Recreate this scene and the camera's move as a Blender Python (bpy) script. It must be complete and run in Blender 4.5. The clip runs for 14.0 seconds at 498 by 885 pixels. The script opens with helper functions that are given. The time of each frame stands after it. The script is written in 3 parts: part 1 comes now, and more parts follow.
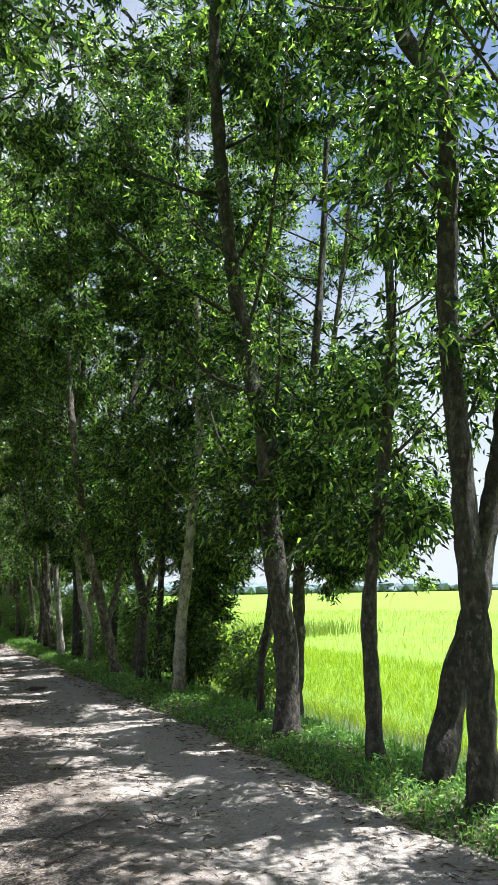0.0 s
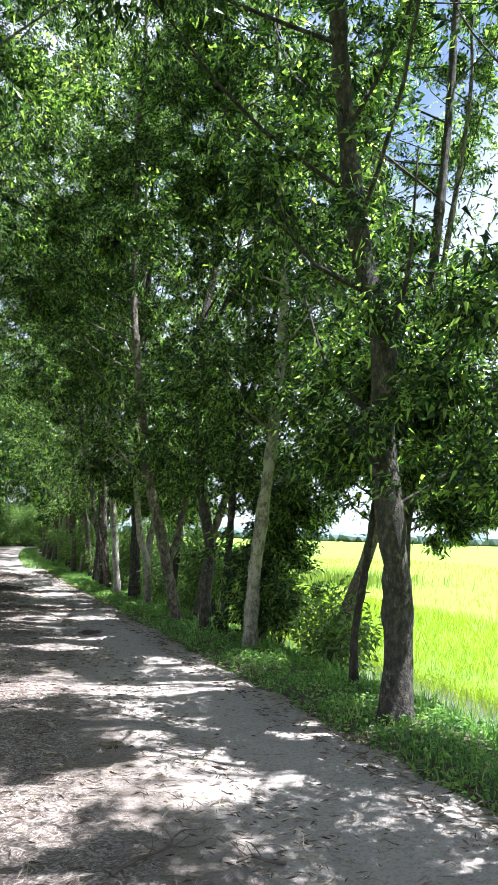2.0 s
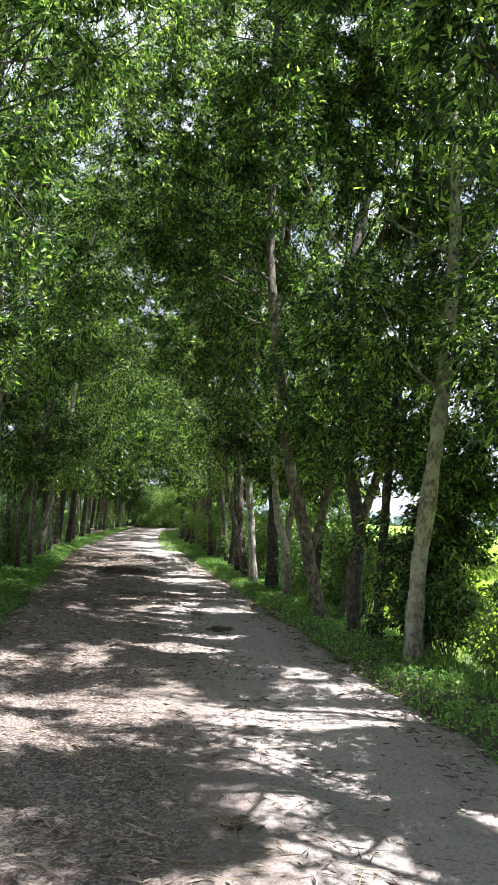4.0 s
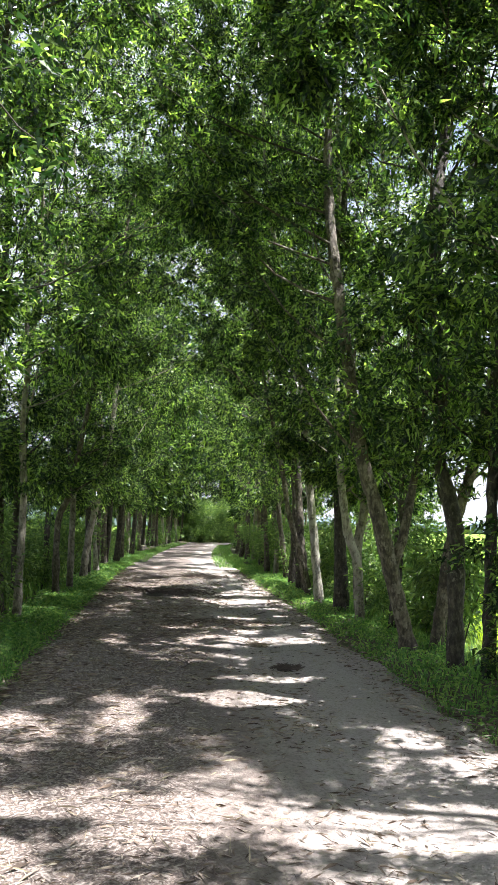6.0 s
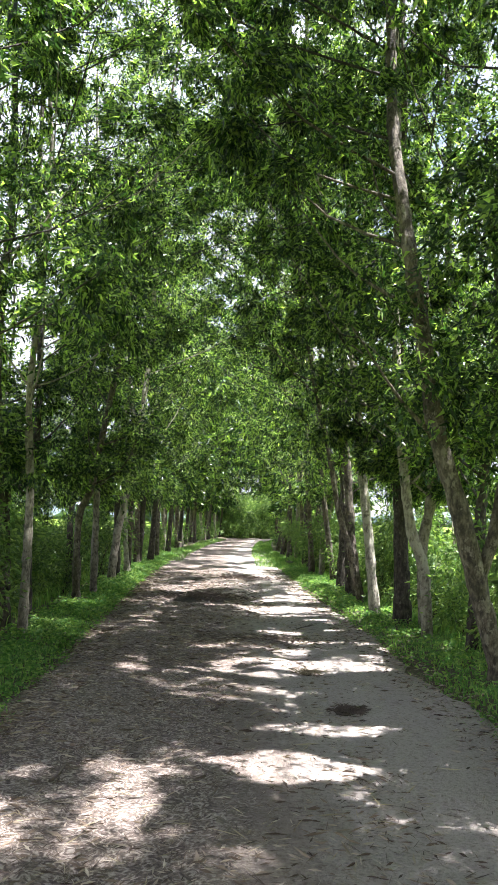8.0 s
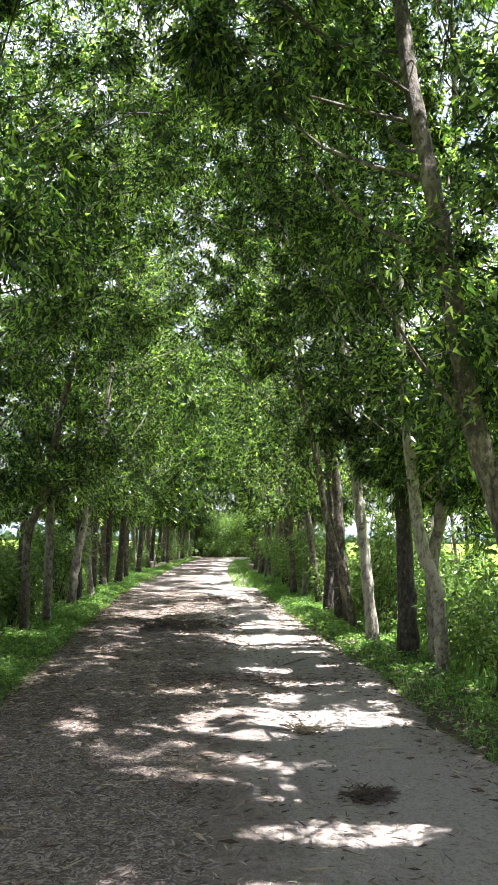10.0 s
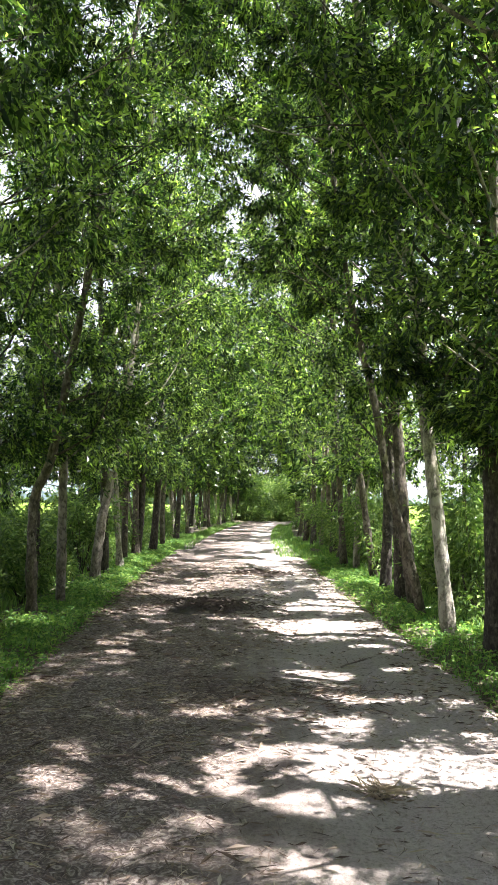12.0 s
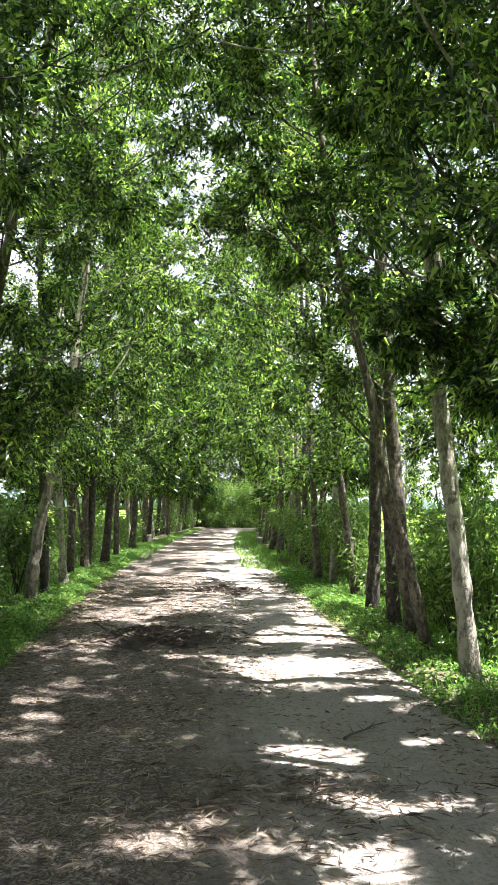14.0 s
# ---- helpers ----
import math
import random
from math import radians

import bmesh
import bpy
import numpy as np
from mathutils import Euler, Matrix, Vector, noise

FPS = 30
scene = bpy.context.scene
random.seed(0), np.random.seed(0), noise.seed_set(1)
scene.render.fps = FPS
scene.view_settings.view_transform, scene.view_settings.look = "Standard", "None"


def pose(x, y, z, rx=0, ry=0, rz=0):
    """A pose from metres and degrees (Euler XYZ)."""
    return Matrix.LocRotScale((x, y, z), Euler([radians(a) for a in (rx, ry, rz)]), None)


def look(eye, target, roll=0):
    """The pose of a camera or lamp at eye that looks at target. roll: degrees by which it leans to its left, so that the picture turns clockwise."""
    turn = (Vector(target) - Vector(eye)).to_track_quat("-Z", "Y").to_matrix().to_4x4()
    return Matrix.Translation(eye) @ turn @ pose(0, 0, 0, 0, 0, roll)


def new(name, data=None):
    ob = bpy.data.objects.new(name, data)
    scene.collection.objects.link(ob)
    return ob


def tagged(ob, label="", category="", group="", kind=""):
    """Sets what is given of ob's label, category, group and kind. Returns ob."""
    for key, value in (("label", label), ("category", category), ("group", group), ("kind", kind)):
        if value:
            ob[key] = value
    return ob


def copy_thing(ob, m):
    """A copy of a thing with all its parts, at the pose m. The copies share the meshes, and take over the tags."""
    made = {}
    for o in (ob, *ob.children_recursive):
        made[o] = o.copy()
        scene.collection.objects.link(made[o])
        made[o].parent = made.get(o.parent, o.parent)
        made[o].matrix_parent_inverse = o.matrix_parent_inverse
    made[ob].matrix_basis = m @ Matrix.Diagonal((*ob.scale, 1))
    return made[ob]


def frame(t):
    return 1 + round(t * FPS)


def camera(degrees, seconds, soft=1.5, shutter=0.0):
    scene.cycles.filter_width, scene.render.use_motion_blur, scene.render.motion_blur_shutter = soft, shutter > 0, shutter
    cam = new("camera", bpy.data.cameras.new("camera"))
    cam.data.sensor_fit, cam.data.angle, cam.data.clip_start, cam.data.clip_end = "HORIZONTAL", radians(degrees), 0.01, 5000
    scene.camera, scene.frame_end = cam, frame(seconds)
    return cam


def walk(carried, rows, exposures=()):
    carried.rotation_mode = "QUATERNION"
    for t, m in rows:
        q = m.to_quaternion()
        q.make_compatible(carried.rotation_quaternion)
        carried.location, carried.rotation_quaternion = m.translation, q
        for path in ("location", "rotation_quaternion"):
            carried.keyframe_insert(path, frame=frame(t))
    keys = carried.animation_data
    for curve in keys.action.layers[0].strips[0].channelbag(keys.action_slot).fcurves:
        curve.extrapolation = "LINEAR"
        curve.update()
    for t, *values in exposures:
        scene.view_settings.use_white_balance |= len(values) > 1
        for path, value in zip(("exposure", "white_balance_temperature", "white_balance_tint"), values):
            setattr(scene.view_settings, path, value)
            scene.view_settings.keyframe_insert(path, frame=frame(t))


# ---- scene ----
cam = camera(36.3, 14.0, soft=0.35)
PATH = [
    (0, (-1.468, -3.225, 1.635), (-0.658, -1.438, 2.022), -1.0),
    (0.5, (-1.473, -2.809, 1.632), (-0.681, -1.0, 1.951), 1.3),
    (1, (-1.46, -2.467, 1.648), (-0.627, -0.661, 1.86), 0.6),
    (1.5, (-1.299, -1.932, 1.669), (-0.662, -0.051, 1.913), -1.9),
    (2, (-1.183, -1.396, 1.636), (-0.498, 0.467, 1.881), 1.9),
    (2.5, (-1.039, -1.02, 1.641), (-0.492, 0.891, 1.862), -0.6),
    (3, (-0.954, -0.568, 1.666), (-0.584, 1.391, 1.82), 3.0),
    (3.2, (-0.884, -0.312, 1.623), (-0.531, 1.648, 1.801), 3.2),
    (5.3, (-0.602, 1.821, 1.594), (-0.37, 3.798, 1.786), 2.6),
    (5.5, (-0.564, 2.051, 1.583), (-0.385, 4.037, 1.741), 2.3),
    (6, (-0.55, 2.561, 1.589), (-0.347, 4.539, 1.808), 1.4),
    (6.5, (-0.508, 2.951, 1.624), (-0.374, 4.934, 1.848), 0.7),
    (7, (-0.464, 3.467, 1.599), (-0.335, 5.453, 1.797), 1.7),
    (7.5, (-0.439, 3.933, 1.636), (-0.198, 5.909, 1.83), 1.0),
    (8, (-0.421, 4.496, 1.643), (-0.322, 6.483, 1.846), 1.4),
    (8.2, (-0.413, 4.743, 1.632), (-0.294, 6.722, 1.892), 2.2),
    (10.3, (-0.323, 6.631, 1.597), (-0.156, 8.609, 1.844), 0.6),
    (10.5, (-0.294, 6.838, 1.621), (-0.196, 8.828, 1.788), 0.0),
    (11, (-0.294, 7.416, 1.61), (-0.164, 9.403, 1.793), 2.0),
    (11.5, (-0.239, 7.922, 1.606), (-0.088, 9.909, 1.781), -0.5),
    (12, (-0.219, 8.46, 1.656), (-0.164, 10.453, 1.811), 0.8),
    (12.5, (-0.205, 9.074, 1.65), (-0.065, 11.065, 1.787), 1.3),
    (13, (-0.211, 9.552, 1.687), (-0.153, 11.541, 1.884), 1.0),
    (13.5, (-0.212, 10.216, 1.614), (-0.149, 12.207, 1.784), 2.7),
    (14, (-0.214, 10.58, 1.685), (-0.056, 12.566, 1.855), 0.6),
]
LIGHT = [(0, 1.69, 5900, 10), (1.0, 1.66, 5900, 11), (1.5, 1.8, 5850, 12), (2.0, 2.26, 5700, 14), (2.5, 2.36, 5750, 17), (3.0, 2.16, 5900, 17), (6, 2.29, 6100, 16), (8, 2.65, 6150, 17), (11, 2.7, 6250, 19), (12.5, 2.76, 6350, 19), (14, 2.74, 6350, 14)]
walk(cam, [(t, look(eye, target, roll)) for t, eye, target, roll in PATH], LIGHT)

# ---- world, sun, exposure ----
SUN_TO = Vector((0.96, -0.28, 0.0)).normalized() * math.cos(radians(68)) + Vector((0, 0, math.sin(radians(68))))
world = bpy.data.worlds.new("sky")
scene.world = world
world.use_nodes = True
wn = world.node_tree.nodes
sky = wn.new("ShaderNodeTexSky")
sky.sky_type = "NISHITA"
sky.sun_disc = False
sky.sun_elevation = radians(68)
sky.sun_rotation = math.atan2(SUN_TO.x, SUN_TO.y)
sky.dust_density = 0.8
grey = wn.new("ShaderNodeRGBToBW")
haze = wn.new("ShaderNodeMix")
haze.data_type = "RGBA"
haze.inputs[0].default_value = 0.2
world.node_tree.links.new(sky.outputs[0], grey.inputs[0])
world.node_tree.links.new(sky.outputs[0], haze.inputs[6])
world.node_tree.links.new(grey.outputs[0], haze.inputs[7])
wc = wn.new("ShaderNodeTexCoord")
wxyz = wn.new("ShaderNodeSeparateXYZ")
puffs = wn.new("ShaderNodeTexNoise")
puffs.inputs["Scale"].default_value, puffs.inputs["Detail"].default_value = 3.0, 7
lower = wn.new("ShaderNodeMath")
lower.operation, lower.inputs[1].default_value = "MULTIPLY_ADD", -0.5
veil = wn.new("ShaderNodeMapRange")
veil.inputs[1].default_value, veil.inputs[2].default_value = 0.12, 0.36
cloud = wn.new("ShaderNodeMix")
cloud.data_type = "RGBA"
cloud.inputs[7].default_value = (5.6, 5.75, 6.05, 1)
world.node_tree.links.new(wc.outputs["Generated"], puffs.inputs["Vector"])
world.node_tree.links.new(wc.outputs["Generated"], wxyz.inputs[0])
world.node_tree.links.new(wxyz.outputs[2], lower.inputs[0])
world.node_tree.links.new(puffs.outputs[0], lower.inputs[2])
world.node_tree.links.new(lower.outputs[0], veil.inputs[0])
world.node_tree.links.new(veil.outputs[0], cloud.inputs[0])
world.node_tree.links.new(haze.outputs[2], cloud.inputs[6])
world.node_tree.links.new(cloud.outputs[2], wn["Background"].inputs[0])
wn["Background"].inputs[1].default_value = 0.051
sun = new("sun", bpy.data.lights.new("sun", "SUN"))
sun.data.energy, sun.data.angle, sun.data.color = 5.0, radians(0.53), (1.0, 0.975, 0.94)
sun.matrix_world = look(SUN_TO * 50, (0, 0, 0))


# ---- materials ----
def mat(name):
    m = bpy.data.materials.new(name)
    m.use_nodes = True
    return m, m.node_tree.nodes, m.node_tree.links, m.node_tree.nodes["Principled BSDF"]


def ramp(n, l, source, stops):
    r = n.new("ShaderNodeValToRGB")
    els = r.color_ramp.elements
    while len(els) < len(stops):
        els.new(0.5)
    for e, (p, c) in zip(els, stops):
        e.position, e.color = p, (*c, 1)
    l.new(source, r.inputs[0])
    return r.outputs[0]


def noise_tex(n, l, scale, detail=4, coord=None, rough=0.55, stretch=None):
    t = n.new("ShaderNodeTexNoise")
    t.inputs["Scale"].default_value, t.inputs["Detail"].default_value = scale, detail
    t.inputs["Roughness"].default_value = rough
    if coord is not None:
        if stretch:
            mp = n.new("ShaderNodeMapping")
            mp.inputs["Scale"].default_value = stretch
            l.new(coord, mp.inputs[0])
            coord = mp.outputs[0]
        l.new(coord, t.inputs["Vector"])
    return t.outputs[0]


def mixc(n, l, fac, a, b, how="MIX"):
    m = n.new("ShaderNodeMix")
    m.data_type, m.blend_type = "RGBA", how
    for s, v in ((m.inputs[0], fac), (m.inputs[6], a), (m.inputs[7], b)):
        if isinstance(v, (int, float)):
            s.default_value = v
        elif isinstance(v, tuple):
            s.default_value = (*v, 1)
        else:
            l.new(v, s)
    return m.outputs[2]


def bump(n, l, b, height, strength, distance=0.02):
    k = n.new("ShaderNodeBump")
    k.inputs["Strength"].default_value, k.inputs["Distance"].default_value = strength, distance
    l.new(height, k.inputs["Height"])
    l.new(k.outputs[0], b.inputs["Normal"])


def leaf_material(name, dark, mid, light, through_light, rough=0.38, thin=0.45):
    """A thin leaf: colour by leaf, gloss on top, light passing through."""
    m, n, l, b = mat(name)
    g = n.new("ShaderNodeNewGeometry")
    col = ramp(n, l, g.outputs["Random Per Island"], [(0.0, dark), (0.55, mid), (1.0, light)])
    big = noise_tex(n, l, 0.9, 2, g.outputs["Position"])
    col = mixc(n, l, big, col, mixc(n, l, 1.0, col, (1.18, 1.1, 0.85), "MULTIPLY"))
    l.new(col, b.inputs["Base Color"])
    b.inputs["Roughness"].default_value = rough
    b.inputs["Specular IOR Level"].default_value = 0.38
    tr = n.new("ShaderNodeBsdfTranslucent")
    l.new(mixc(n, l, 1.0, col, through_light, "MULTIPLY"), tr.inputs[0])
    mx = n.new("ShaderNodeMixShader")
    mx.inputs[0].default_value = thin
    l.new(b.outputs[0], mx.inputs[1])
    l.new(tr.outputs[0], mx.inputs[2])
    l.new(mx.outputs[0], n["Material Output"].inputs[0])
    return m


# crown leaf tones are spread wide, so canopy shade and glints sit in the colour
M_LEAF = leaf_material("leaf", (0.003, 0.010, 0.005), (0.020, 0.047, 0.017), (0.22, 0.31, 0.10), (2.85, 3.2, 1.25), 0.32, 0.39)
M_SHRUB = leaf_material("shrub_leaf", (0.034, 0.070, 0.022), (0.078, 0.138, 0.042), (0.18, 0.25, 0.08), (2.2, 2.5, 1.2), 0.4, 0.35)
M_GRASS = leaf_material("grass_blade", (0.055, 0.135, 0.045), (0.12, 0.23, 0.07), (0.24, 0.345, 0.11), (2.0, 2.2, 1.2), 0.5)
M_RICE = leaf_material("rice_blade", (0.16, 0.26, 0.008), (0.235, 0.335, 0.010), (0.30, 0.39, 0.018), (1.4, 1.5, 0.8), 0.8)
M_REED = leaf_material("reed_blade", (0.12, 0.19, 0.03), (0.18, 0.26, 0.045), (0.26, 0.31, 0.08), (1.3, 1.3, 1.0), 0.6)
M_LITTER = leaf_material("dry_leaf", (0.05, 0.036, 0.027), (0.20, 0.156, 0.125), (0.46, 0.415, 0.36), (1.0, 1.0, 1.0), 0.8, 0.1)
M_STRAW = leaf_material("dry_grass", (0.20, 0.17, 0.12), (0.30, 0.265, 0.19), (0.42, 0.37, 0.27), (1.0, 1.0, 1.0), 0.8, 0.1)


def bark_material(name, deep, base, ridge, patch, cover):
    m, n, l, b = mat(name)
    c = n.new("ShaderNodeTexCoord")
    o = n.new("ShaderNodeObjectInfo")
    fine = noise_tex(n, l, 26, 6, c.outputs["Object"], 0.7, (1, 1, 0.45))
    band = noise_tex(n, l, 9, 5, c.outputs["Object"], 0.7, (1, 1, 0.8))
    wide = noise_tex(n, l, 7.5, 6, c.outputs["Object"], 0.75, (1, 1, 0.6))
    col = ramp(n, l, fine, [(0.34, deep), (0.5, base), (0.66, ridge)])
    col = mixc(n, l, ramp(n, l, band, [(0.40, (0.75, 0.75, 0.75)), (0.52, (0, 0, 0))]), col, deep)
    pale = ramp(n, l, wide, [(cover, (0, 0, 0)), (cover + 0.05, (0.85, 0.85, 0.85))])
    col = mixc(n, l, pale, col, mixc(n, l, fine, patch, base))
    tint = ramp(n, l, o.outputs["Random"], [(0.0, (0.7, 0.66, 0.62)), (1.0, (1.2, 1.18, 1.12))])
    l.new(mixc(n, l, 1.0, col, tint, "MULTIPLY"), b.inputs["Base Color"])
    b.inputs["Roughness"].default_value = 0.92
    h = n.new("ShaderNodeMath")
    h.operation = "ADD"
    l.new(fine, h.inputs[0])
    l.new(band, h.inputs[1])
    bump(n, l, b, h.outputs[0], 1.0, 0.03)
    return m


M_BARK = bark_material("bark", (0.014, 0.012, 0.009), (0.052, 0.045, 0.034), (0.12, 0.108, 0.082), (0.31, 0.29, 0.24), 0.585)
M_BARK_BROWN = bark_material("brown_bark", (0.028, 0.023, 0.016), (0.105, 0.090, 0.066), (0.21, 0.186, 0.14), (0.37, 0.345, 0.28), 0.55)
M_BARK_PALE = bark_material("pale_bark", (0.075, 0.068, 0.052), (0.23, 0.214, 0.168), (0.35, 0.335, 0.272), (0.47, 0.455, 0.385), 0.50)


def road_material():
    m, n, l, b = mat("packed_dirt")
    g = n.new("ShaderNodeNewGeometry")
    p = g.outputs["Position"]
    fine = noise_tex(n, l, 38, 6, p, 0.7)
    mid = noise_tex(n, l, 5.5, 5, p, 0.6)
    wide = noise_tex(n, l, 0.7, 4, p)
    along = noise_tex(n, l, 3.0, 4, p, 0.6, (2.2, 0.16, 1))
    col = ramp(n, l, mid, [(0.3, (0.16, 0.128, 0.104)), (0.5, (0.27, 0.226, 0.187)), (0.7, (0.36, 0.311, 0.264))])
    col = mixc(n, l, ramp(n, l, wide, [(0.42, (0, 0, 0)), (0.62, (0.7, 0.7, 0.7))]), col, (0.19, 0.155, 0.13))
    # the wheel track on the field side is worn pale and smooth
    s = n.new("ShaderNodeSeparateXYZ")
    l.new(p, s.inputs[0])
    t = n.new("ShaderNodeMath")
    t.operation = "ADD"
    past = n.new("ShaderNodeMath")
    past.operation, past.inputs[1].default_value = "SUBTRACT", 24.0
    l.new(s.outputs[1], past.inputs[0])
    ahead = n.new("ShaderNodeMath")
    ahead.operation, ahead.inputs[1].default_value = "MAXIMUM", 0.0
    l.new(past.outputs[0], ahead.inputs[0])
    swing = n.new("ShaderNodeMath")
    swing.operation, swing.inputs[1].default_value = "POWER", 2.0
    l.new(ahead.outputs[0], swing.inputs[0])
    lane_x = n.new("ShaderNodeMath")
    lane_x.operation, lane_x.inputs[1].default_value = "MULTIPLY_ADD", -0.00147
    l.new(swing.outputs[0], lane_x.inputs[0])
    l.new(s.outputs[0], lane_x.inputs[2])
    l.new(lane_x.outputs[0], t.inputs[0])
    l.new(along, t.inputs[1])
    track = ramp(n, l, t.outputs[0], [(0.55, (0, 0, 0)), (1.0, (0.75, 0.75, 0.75))])
    col = mixc(n, l, track, col, (0.42, 0.376, 0.33))
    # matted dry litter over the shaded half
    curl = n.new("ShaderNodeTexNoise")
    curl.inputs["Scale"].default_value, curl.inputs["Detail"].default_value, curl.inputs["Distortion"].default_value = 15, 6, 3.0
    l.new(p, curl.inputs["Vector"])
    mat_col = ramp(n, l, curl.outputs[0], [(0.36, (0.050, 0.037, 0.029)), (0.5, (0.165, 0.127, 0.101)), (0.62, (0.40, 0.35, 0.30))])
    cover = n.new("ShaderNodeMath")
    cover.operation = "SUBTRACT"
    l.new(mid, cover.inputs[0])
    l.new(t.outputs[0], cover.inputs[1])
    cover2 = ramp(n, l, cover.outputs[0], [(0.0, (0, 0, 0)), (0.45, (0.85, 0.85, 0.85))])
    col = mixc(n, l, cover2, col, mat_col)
    speck = ramp(n, l, fine, [(0.34, (0.62, 0.58, 0.54)), (0.5, (1, 1, 1)), (0.68, (1.15, 1.13, 1.1))])
    l.new(mixc(n, l, 1.0, col, speck, "MULTIPLY"), b.inputs["Base Color"])
    b.inputs["Roughness"].default_value = 0.95
    h = n.new("ShaderNodeMath")
    h.operation = "ADD"
    l.new(fine, h.inputs[0])
    l.new(curl.outputs[0], h.inputs[1])
    bump(n, l, b, h.outputs[0], 0.8, 0.035)
    return m


def ground_material():
    """Soil on the banks, wet mud by the paddy, young rice beyond."""
    m, n, l, b = mat("bank_and_field")
    g = n.new("ShaderNodeNewGeometry")
    p = g.outputs["Position"]
    s = n.new("ShaderNodeSeparateXYZ")
    l.new(p, s.inputs[0])
    a = n.new("ShaderNodeMath")
    a.operation = "ABSOLUTE"
    l.new(s.outputs[0], a.inputs[0])
    far = n.new("ShaderNodeMapRange")
    far.inputs[1].default_value, far.inputs[2].default_value = 4.6, 6.2
    l.new(a.outputs[0], far.inputs[0])
    fine = noise_tex(n, l, 24, 5, p, 0.7)
    mid = noise_tex(n, l, 0.35, 5, p)
    strip = noise_tex(n, l, 0.05, 5, p, 0.6, (0.5, 1.8, 1))
    soil = ramp(n, l, fine, [(0.3, (0.06, 0.055, 0.03)), (0.55, (0.11, 0.10, 0.05)), (0.75, (0.10, 0.15, 0.04))])
    rice = ramp(n, l, mid, [(0.3, (0.12, 0.205, 0.008)), (0.55, (0.155, 0.245, 0.010)), (0.75, (0.185, 0.268, 0.014))])
    rice = mixc(n, l, ramp(n, l, strip, [(0.45, (0, 0, 0)), (0.6, (0.6, 0.6, 0.6))]), rice, (0.14, 0.26, 0.01))
    l.new(mixc(n, l, far.outputs[0], soil, rice), b.inputs["Base Color"])
    b.inputs["Roughness"].default_value = 0.9
    bump(n, l, b, fine, 0.8, 0.06)
    return m


def plain(name, col, rough, vary=0.25, scale=6):
    m, n, l, b = mat(name)
    g = n.new("ShaderNodeNewGeometry")
    f = noise_tex(n, l, scale, 5, g.outputs["Position"])
    l.new(ramp(n, l, f, [(0.3, tuple(c * (1 - vary) for c in col)), (0.7, tuple(c * (1 + vary) for c in col))]), b.inputs["Base Color"])
    b.inputs["Roughness"].default_value = rough
    bump(n, l, b, f, 0.5, 0.05)
    return m


M_ROAD = road_material()
M_GROUND = ground_material()
M_WATER = plain("paddy_water", (0.05, 0.055, 0.03), 0.06, 0.2, 1.5)
# foliage green with the blue-grey of distance haze mixed into its colour
M_HAZED_WOODS = plain("hazed_foliage", (0.12, 0.16, 0.165), 0.95, 0.25, 0.12)
M_SOIL = plain("dark_soil", (0.055, 0.045, 0.034), 0.95, 0.4, 30)
M_TWIG = plain("dry_twig", (0.12, 0.095, 0.075), 0.9, 0.3, 20)


# ---- mesh helpers ----
def mesh_ob(name, verts, faces, material, parent=None, smooth=False, label=""):
    me = bpy.data.meshes.new(name)
    me.from_pydata(verts if isinstance(verts, list) else verts.tolist(), [], faces if isinstance(faces, list) else faces.tolist())
    me.materials.append(material)
    if smooth:
        me.shade_smooth()
    ob = new(name, me)
    if parent is not None:
        ob.parent = parent
    if label:
        tagged(ob, label)
    return ob


def resample(points, count):
    """A smooth line through the points, in even steps."""
    p = np.array(points, float)
    k = np.r_[0, np.cumsum(np.linalg.norm(np.diff(p, axis=0), axis=1))]
    q = np.vstack([2 * p[0] - p[1], p, 2 * p[-1] - p[-2]])
    out = []
    for u in np.linspace(0, k[-1], count):
        i = min(int(np.searchsorted(k, u, "right")) - 1, len(p) - 2)
        f = (u - k[i]) / max(k[i + 1] - k[i], 1e-6)
        a, b, c, d = q[i], q[i + 1], q[i + 2], q[i + 3]
        out.append(0.5 * (2 * b + (c - a) * f + (2 * a - 5 * b + 4 * c - d) * f * f + (3 * b - a - 3 * c + d) * f ** 3))
    return np.array(out)


def tube(line, radii, sides, rng, rough=0.08):
    """Vertices and faces of a tapered, slightly knotty tube along a line."""
    ahead = np.gradient(line, axis=0)
    ahead /= np.linalg.norm(ahead, axis=1)[:, None] + 1e-9
    ref = np.array([0.0, 1.0, 0.13])
    u = np.cross(ahead, ref)
    u /= np.linalg.norm(u, axis=1)[:, None] + 1e-9
    w = np.cross(ahead, u)
    a = np.arange(sides) * 2 * np.pi / sides
    wob = 1 + rough * rng.normal(size=(len(line), sides))
    r = np.asarray(radii)[:, None] * wob
    v = line[:, None] + u[:, None] * (np.cos(a) * r)[..., None] + w[:, None] * (np.sin(a) * r)[..., None]
    n = len(line)
    f = [(i * sides + j, i * sides + (j + 1) % sides, (i + 1) * sides + (j + 1) % sides, (i + 1) * sides + j) for i in range(n - 1) for j in range(sides)]
    f.append(tuple(range((n - 1) * sides, n * sides)))
    return v.reshape(-1, 3), f


def unit(v):
    return v / (np.linalg.norm(v, axis=-1, keepdims=True) + 1e-9)


